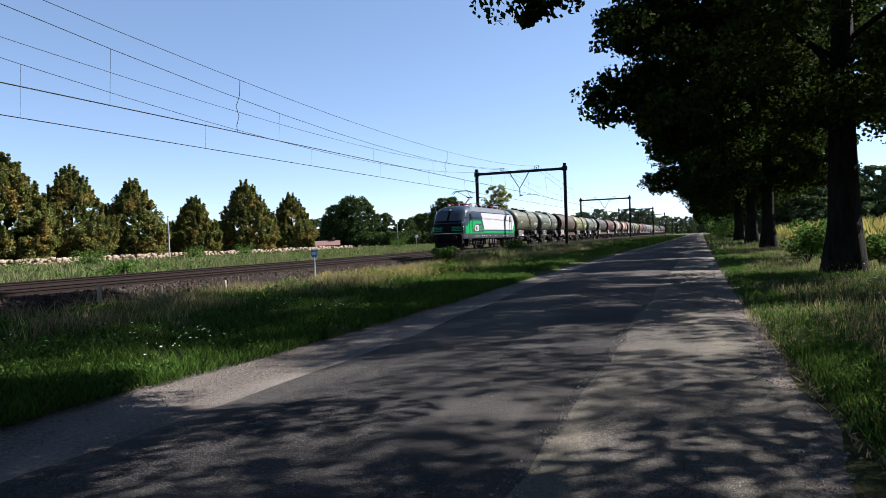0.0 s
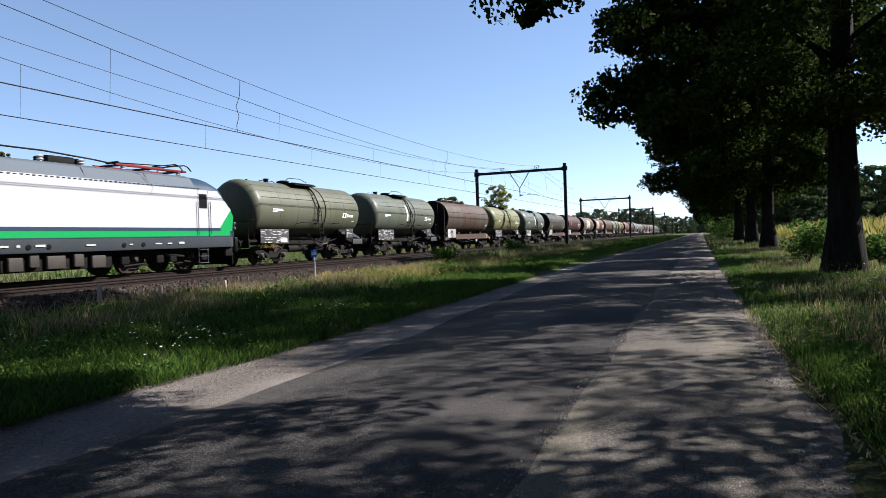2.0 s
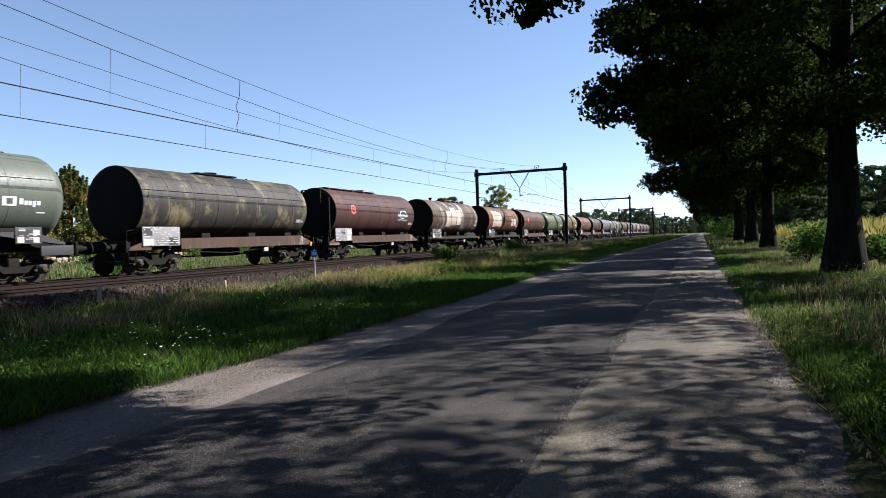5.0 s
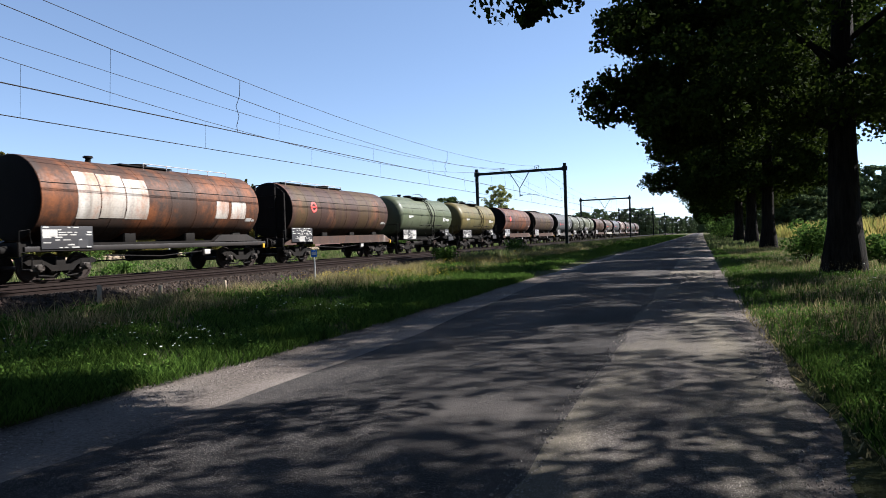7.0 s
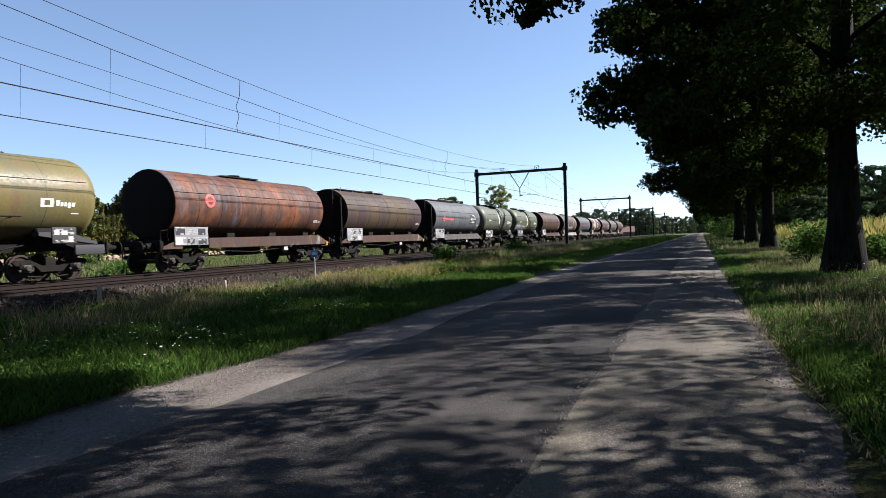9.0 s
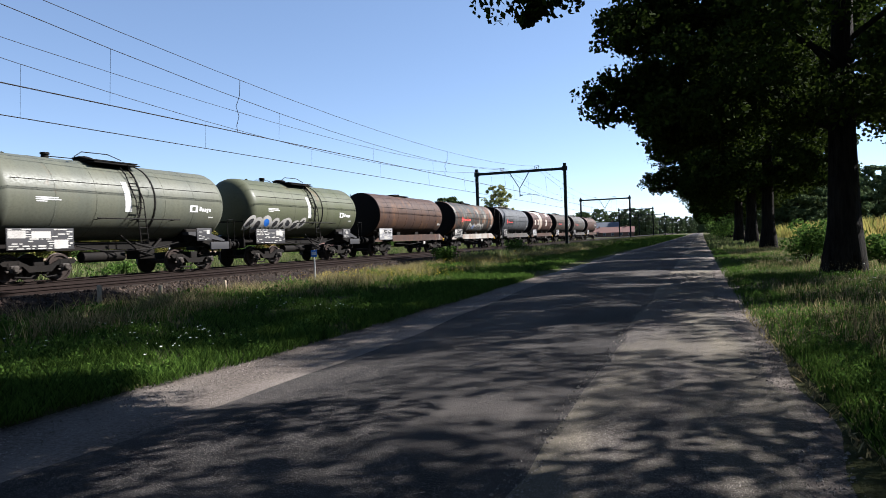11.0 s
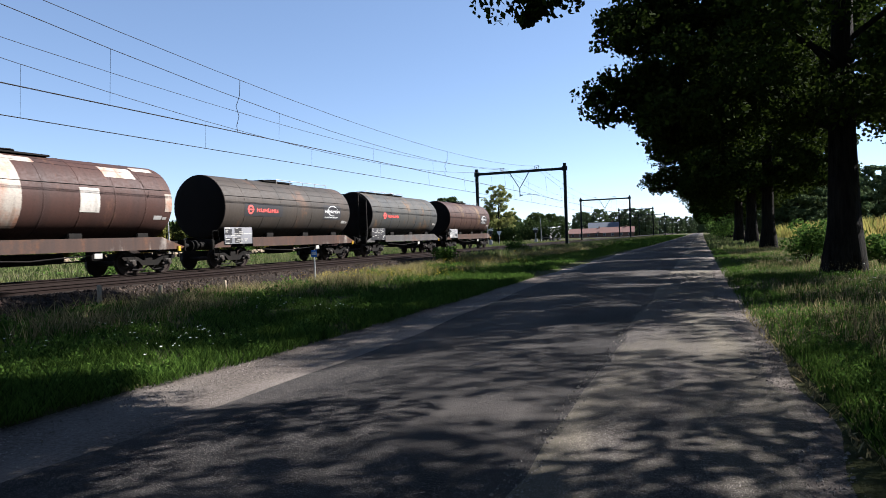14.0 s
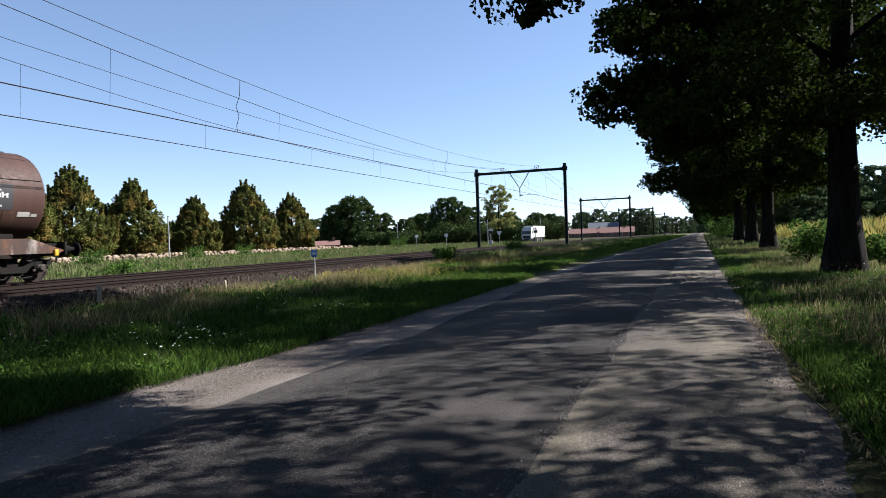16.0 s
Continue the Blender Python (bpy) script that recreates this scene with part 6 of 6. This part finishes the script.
def house(name, label, at, w, d, h, roof_h, wall, roof, turn=0, windows=4):
    t = thing(name, label, "house", at, turn=turn)
    part("wall", Geo().box(-w / 2, w / 2, -d / 2, d / 2, -0.2, h, 0.03), MAT[wall], t)
    e = 0.35
    r = Geo().prism([(-d / 2 - e, h - 0.1), (0, h + roof_h), (d / 2 + e, h - 0.1), (d / 2 + e, h + 0.05), (0, h + roof_h + 0.2), (-d / 2 - e, h + 0.05)], -w / 2 - e, w / 2 + e)
    part("roof", r, MAT[roof], t, "pitched roof")
    for k in range(windows):
        x = -w / 2 + w * (k + 0.5) / windows
        win = part("window", Geo().box(x - 0.55, x + 0.55, -d / 2 - 0.05, -d / 2 + 0.02, h * 0.35, h * 0.85), MAT["white"], t)
        part("pane", Geo().box(x - 0.47, x + 0.47, -d / 2 - 0.07, -d / 2 - 0.05, h * 0.38, h * 0.82), MAT["glass"], win)
    part("chimney", Geo().box(w * 0.25, w * 0.25 + 0.6, -0.3, 0.3, h + roof_h * 0.5, h + roof_h + 0.9, 0.03), MAT["brick"], t)
    return t


def crossing_signal(at, turn):
    t = thing("crossing_signal", "level crossing signal post with a pale cross", "crossing signal", at, "crossing signals", turn=turn)
    part("post", Geo().tube([(0, 0, -0.1), (0, 0, 3.2)], 0.07, 10), MAT["galvanised"], t)
    part("signal_head", Geo().box(-0.35, 0.35, -0.08, 0.06, 2.1, 2.55, 0.08), MAT["panel_black"], t)
    for s in (-1, 1):
        g = Geo().loft([[(s * -0.5 + dx, -0.1, 2.75 - 0.2 + dz), (s * 0.5 + dx, -0.1, 2.75 + 0.2 + dz), (s * 0.5 + dx, -0.1, 2.88 + 0.2 + dz), (s * -0.5 + dx, -0.1, 2.88 - 0.2 + dz)] for dx, dz in ((0, 0),)]
                       + [[(s * -0.5, -0.13, 2.55), (s * 0.5, -0.13, 2.95), (s * 0.5, -0.13, 3.08), (s * -0.5, -0.13, 2.68)]])
        part("cross_arm", g, MAT["white"], t, "white cross arm")
    part("control_box", Geo().box(-0.25, 0.25, -0.2, 0.2, -0.1, 1.0, 0.04), MAT["galvanised"], t)


def road_sign(at, shape):
    t = thing("road_sign", "small white road sign on a grey post", "road sign", at, "road signs")
    part("post", Geo().tube([(0, 0, -0.1), (0, 0, 2.3)], 0.04, 8), MAT["galvanised"], t)
    if shape == 3:
        g = Geo().loft([[(-0.5, y, 2.6), (0.5, y, 2.6), (0, y, 1.75)] for y in (-0.06, -0.03)])
    else:
        g = Geo().turned([(-0.06, 0.36), (-0.03, 0.36)], (0, 0, 2.2), "y", 20)
    part("plate", g, MAT["white"], t, "white sign plate")


def lorry():
    """White box lorry that drives towards the camera on the far road."""
    t = thing("lorry", "white box lorry driving on the road beyond the railway", "lorry")
    cab = Geo().loft([[(-1.22, 0.0, 0.9), (1.22, 0.0, 0.9), (1.25, 0.1, 0.9), (1.25, 2.0, 0.9), (-1.25, 2.0, 0.9), (-1.25, 0.1, 0.9)],
                      [(-1.22, -0.02, 1.7), (1.22, -0.02, 1.7), (1.25, 0.1, 1.7), (1.25, 2.0, 1.7), (-1.25, 2.0, 1.7), (-1.25, 0.1, 1.7)],
                      [(-1.18, 0.12, 2.8), (1.18, 0.12, 2.8), (1.22, 0.22, 2.8), (1.22, 2.0, 2.8), (-1.22, 2.0, 2.8), (-1.22, 0.22, 2.8)],
                      [(-1.1, 0.45, 3.55), (1.1, 0.45, 3.55), (1.15, 0.6, 3.55), (1.15, 2.0, 3.55), (-1.15, 2.0, 3.55), (-1.15, 0.6, 3.55)]])
    c = part("cab", cab, MAT["white"], t, "white cab")
    part("windscreen", Geo().loft([[(-1.1, 0.02, 1.95), (1.1, 0.02, 1.95), (1.06, 0.1, 2.75), (-1.06, 0.1, 2.75)], [(-1.1, -0.02, 1.95), (1.1, -0.02, 1.95), (1.06, 0.07, 2.75), (-1.06, 0.07, 2.75)]]), MAT["glass"], c, "dark windscreen")
    part("grille", Geo().box(-0.9, 0.9, -0.06, -0.01, 1.0, 1.6, 0.02), MAT["panel_black"], c)
    part("bumper", Geo().box(-1.24, 1.24, -0.1, 0.25, 0.4, 0.92, 0.06), MAT["board"], c)
    part("side_window", Geo().box(1.235, 1.26, 0.45, 1.3, 2.0, 2.7, 0.01), MAT["glass"], c)
    for x in (-0.95, 0.95):
        part("headlight", Geo().box(x - 0.2, x + 0.2, -0.13, -0.09, 0.6, 0.78, 0.02), MAT["lamp"], c)
    part("box_body", Geo().box(-1.28, 1.28, 2.35, 15.0, 1.15, 4.0, 0.06), MAT["white"], t, "plain white box body")
    part("chassis", Geo().box(-0.5, 0.5, 0.4, 14.8, 0.75, 1.15, 0.04), MAT["under"], t)
    part("side_guard", Geo().box(1.15, 1.22, 5.4, 10.2, 0.5, 1.0, 0.02), MAT["board"], t)
    for y in (1.3, 4.6, 11.4, 12.7, 14.0):
        w = Geo()
        for s in (-1, 1):
            w.turned([(s * 0.9, 0.35), (s * 0.9, 0.5), (s * 1.18, 0.5), (s * 1.2, 0.46), (s * 1.2, 0.3), (s * 1.12, 0.25)], (0, 0, 0), "x", 22)
        part("wheel_pair", w, MAT["panel_black"], t, at=(0, y, 0.5))
    place = lambda q: pose(-40.0, 160.0 + 11.0 * (16.0 - q), 0.19)
    t.matrix_basis = place(0)
    MOVERS.append((t, place))


strip("far_road", MAT["asphalt"], lambda y: -43.2, lambda y: -37.2, 0.18, "asphalt road beyond the railway", "road", bulge=0.01, cols=5)
kilometre_post()
slim_pole("white_pole", (-61.6, 65.0, 0.1), 5.4, 0.1, "slim whitish pole standing in the field", "pole", "poles")
slim_pole("lamp_pole", (-63, 135, 0.1), 5.6, 0.08, "slim grey pole beside the far road", "pole", "poles")
slim_pole("lamp_pole", (-37.5, 165, 0.1), 6.0, 0.08, "slim grey pole beside the far road", "pole", "poles")
slim_pole("lamp_pole", (-36.8, 118, 0.1), 5.0, 0.07, "slim grey pole beside the far road", "pole", "poles")
fence_stakes()
stone_wall()
house("farm_shed", "low shed with a red tiled roof", (-79, 131, 0.1), 5.6, 4, 1.0, 0.9, "brick", "roof_tile", 30, 2)
house("brick_house", "long brick house with a red tiled roof", (-50, 322, 0.1), 18, 9, 2.0, 2.2, "brick", "roof_tile", 5, 5)
house("brick_house", "long brick house with a weathered red roof", (-36.5, 318, 0.1), 15, 9, 2.0, 2.4, "brick", "roof_tile", 5, 4)
house("grey_house", "house with a grey slate roof behind others", (-46, 345, 0.1), 15, 9, 4.2, 3.0, "brick", "slate_roof", 8, 4)
house("white_barn", "long low barn with a pale grey roof", (44, 205, 0.1), 34, 12, 2.6, 2.0, "white", "slate_roof", -4, 6)
crossing_signal((-33.5, 109, 0.1), 10)
crossing_signal((-28.5, 121, 0.1), 10)
road_sign((-34.6, 118, 0.1), 3)
road_sign((-45, 118, 0.1), 0)
road_sign((-52, 120, 0.1), 0)
lorry()
# hedges under the far trees
for i, (x, y, r, h) in enumerate([(-70 + 4.2 * k, 176 + 2 * (k % 3), 3.2, 5.0 + (k * 7 % 4) * 0.6) for k in range(9)] + [(-92 + 4 * k, 172, 2.8, 4.0) for k in range(5)]
                                 + [(-86, 30 + 7.5 * k, 4.2, 4.6 + (k % 3) * 0.5) for k in range(14)]):
    shrub((x, y, 0.1), r, h, 300 + i, 0.5, "wood_far", "dense dark green hedge bush in the distance")


def motions():
    """The train runs at a steady pace; so does the lorry on the far road."""
    for ob, spot in MOVERS:
        walk(ob, [(t, spot(t)) for t in (0.0, 4.0, 8.0, 12.0, 16.0)])
    for ob, y, r in SPINNERS:
        turn = math.degrees(SPEED / r)
        walk(ob, [(k / FPS, pose(0, y, r, turn * k / FPS)) for k in range(16 * FPS + 1)])


motions()
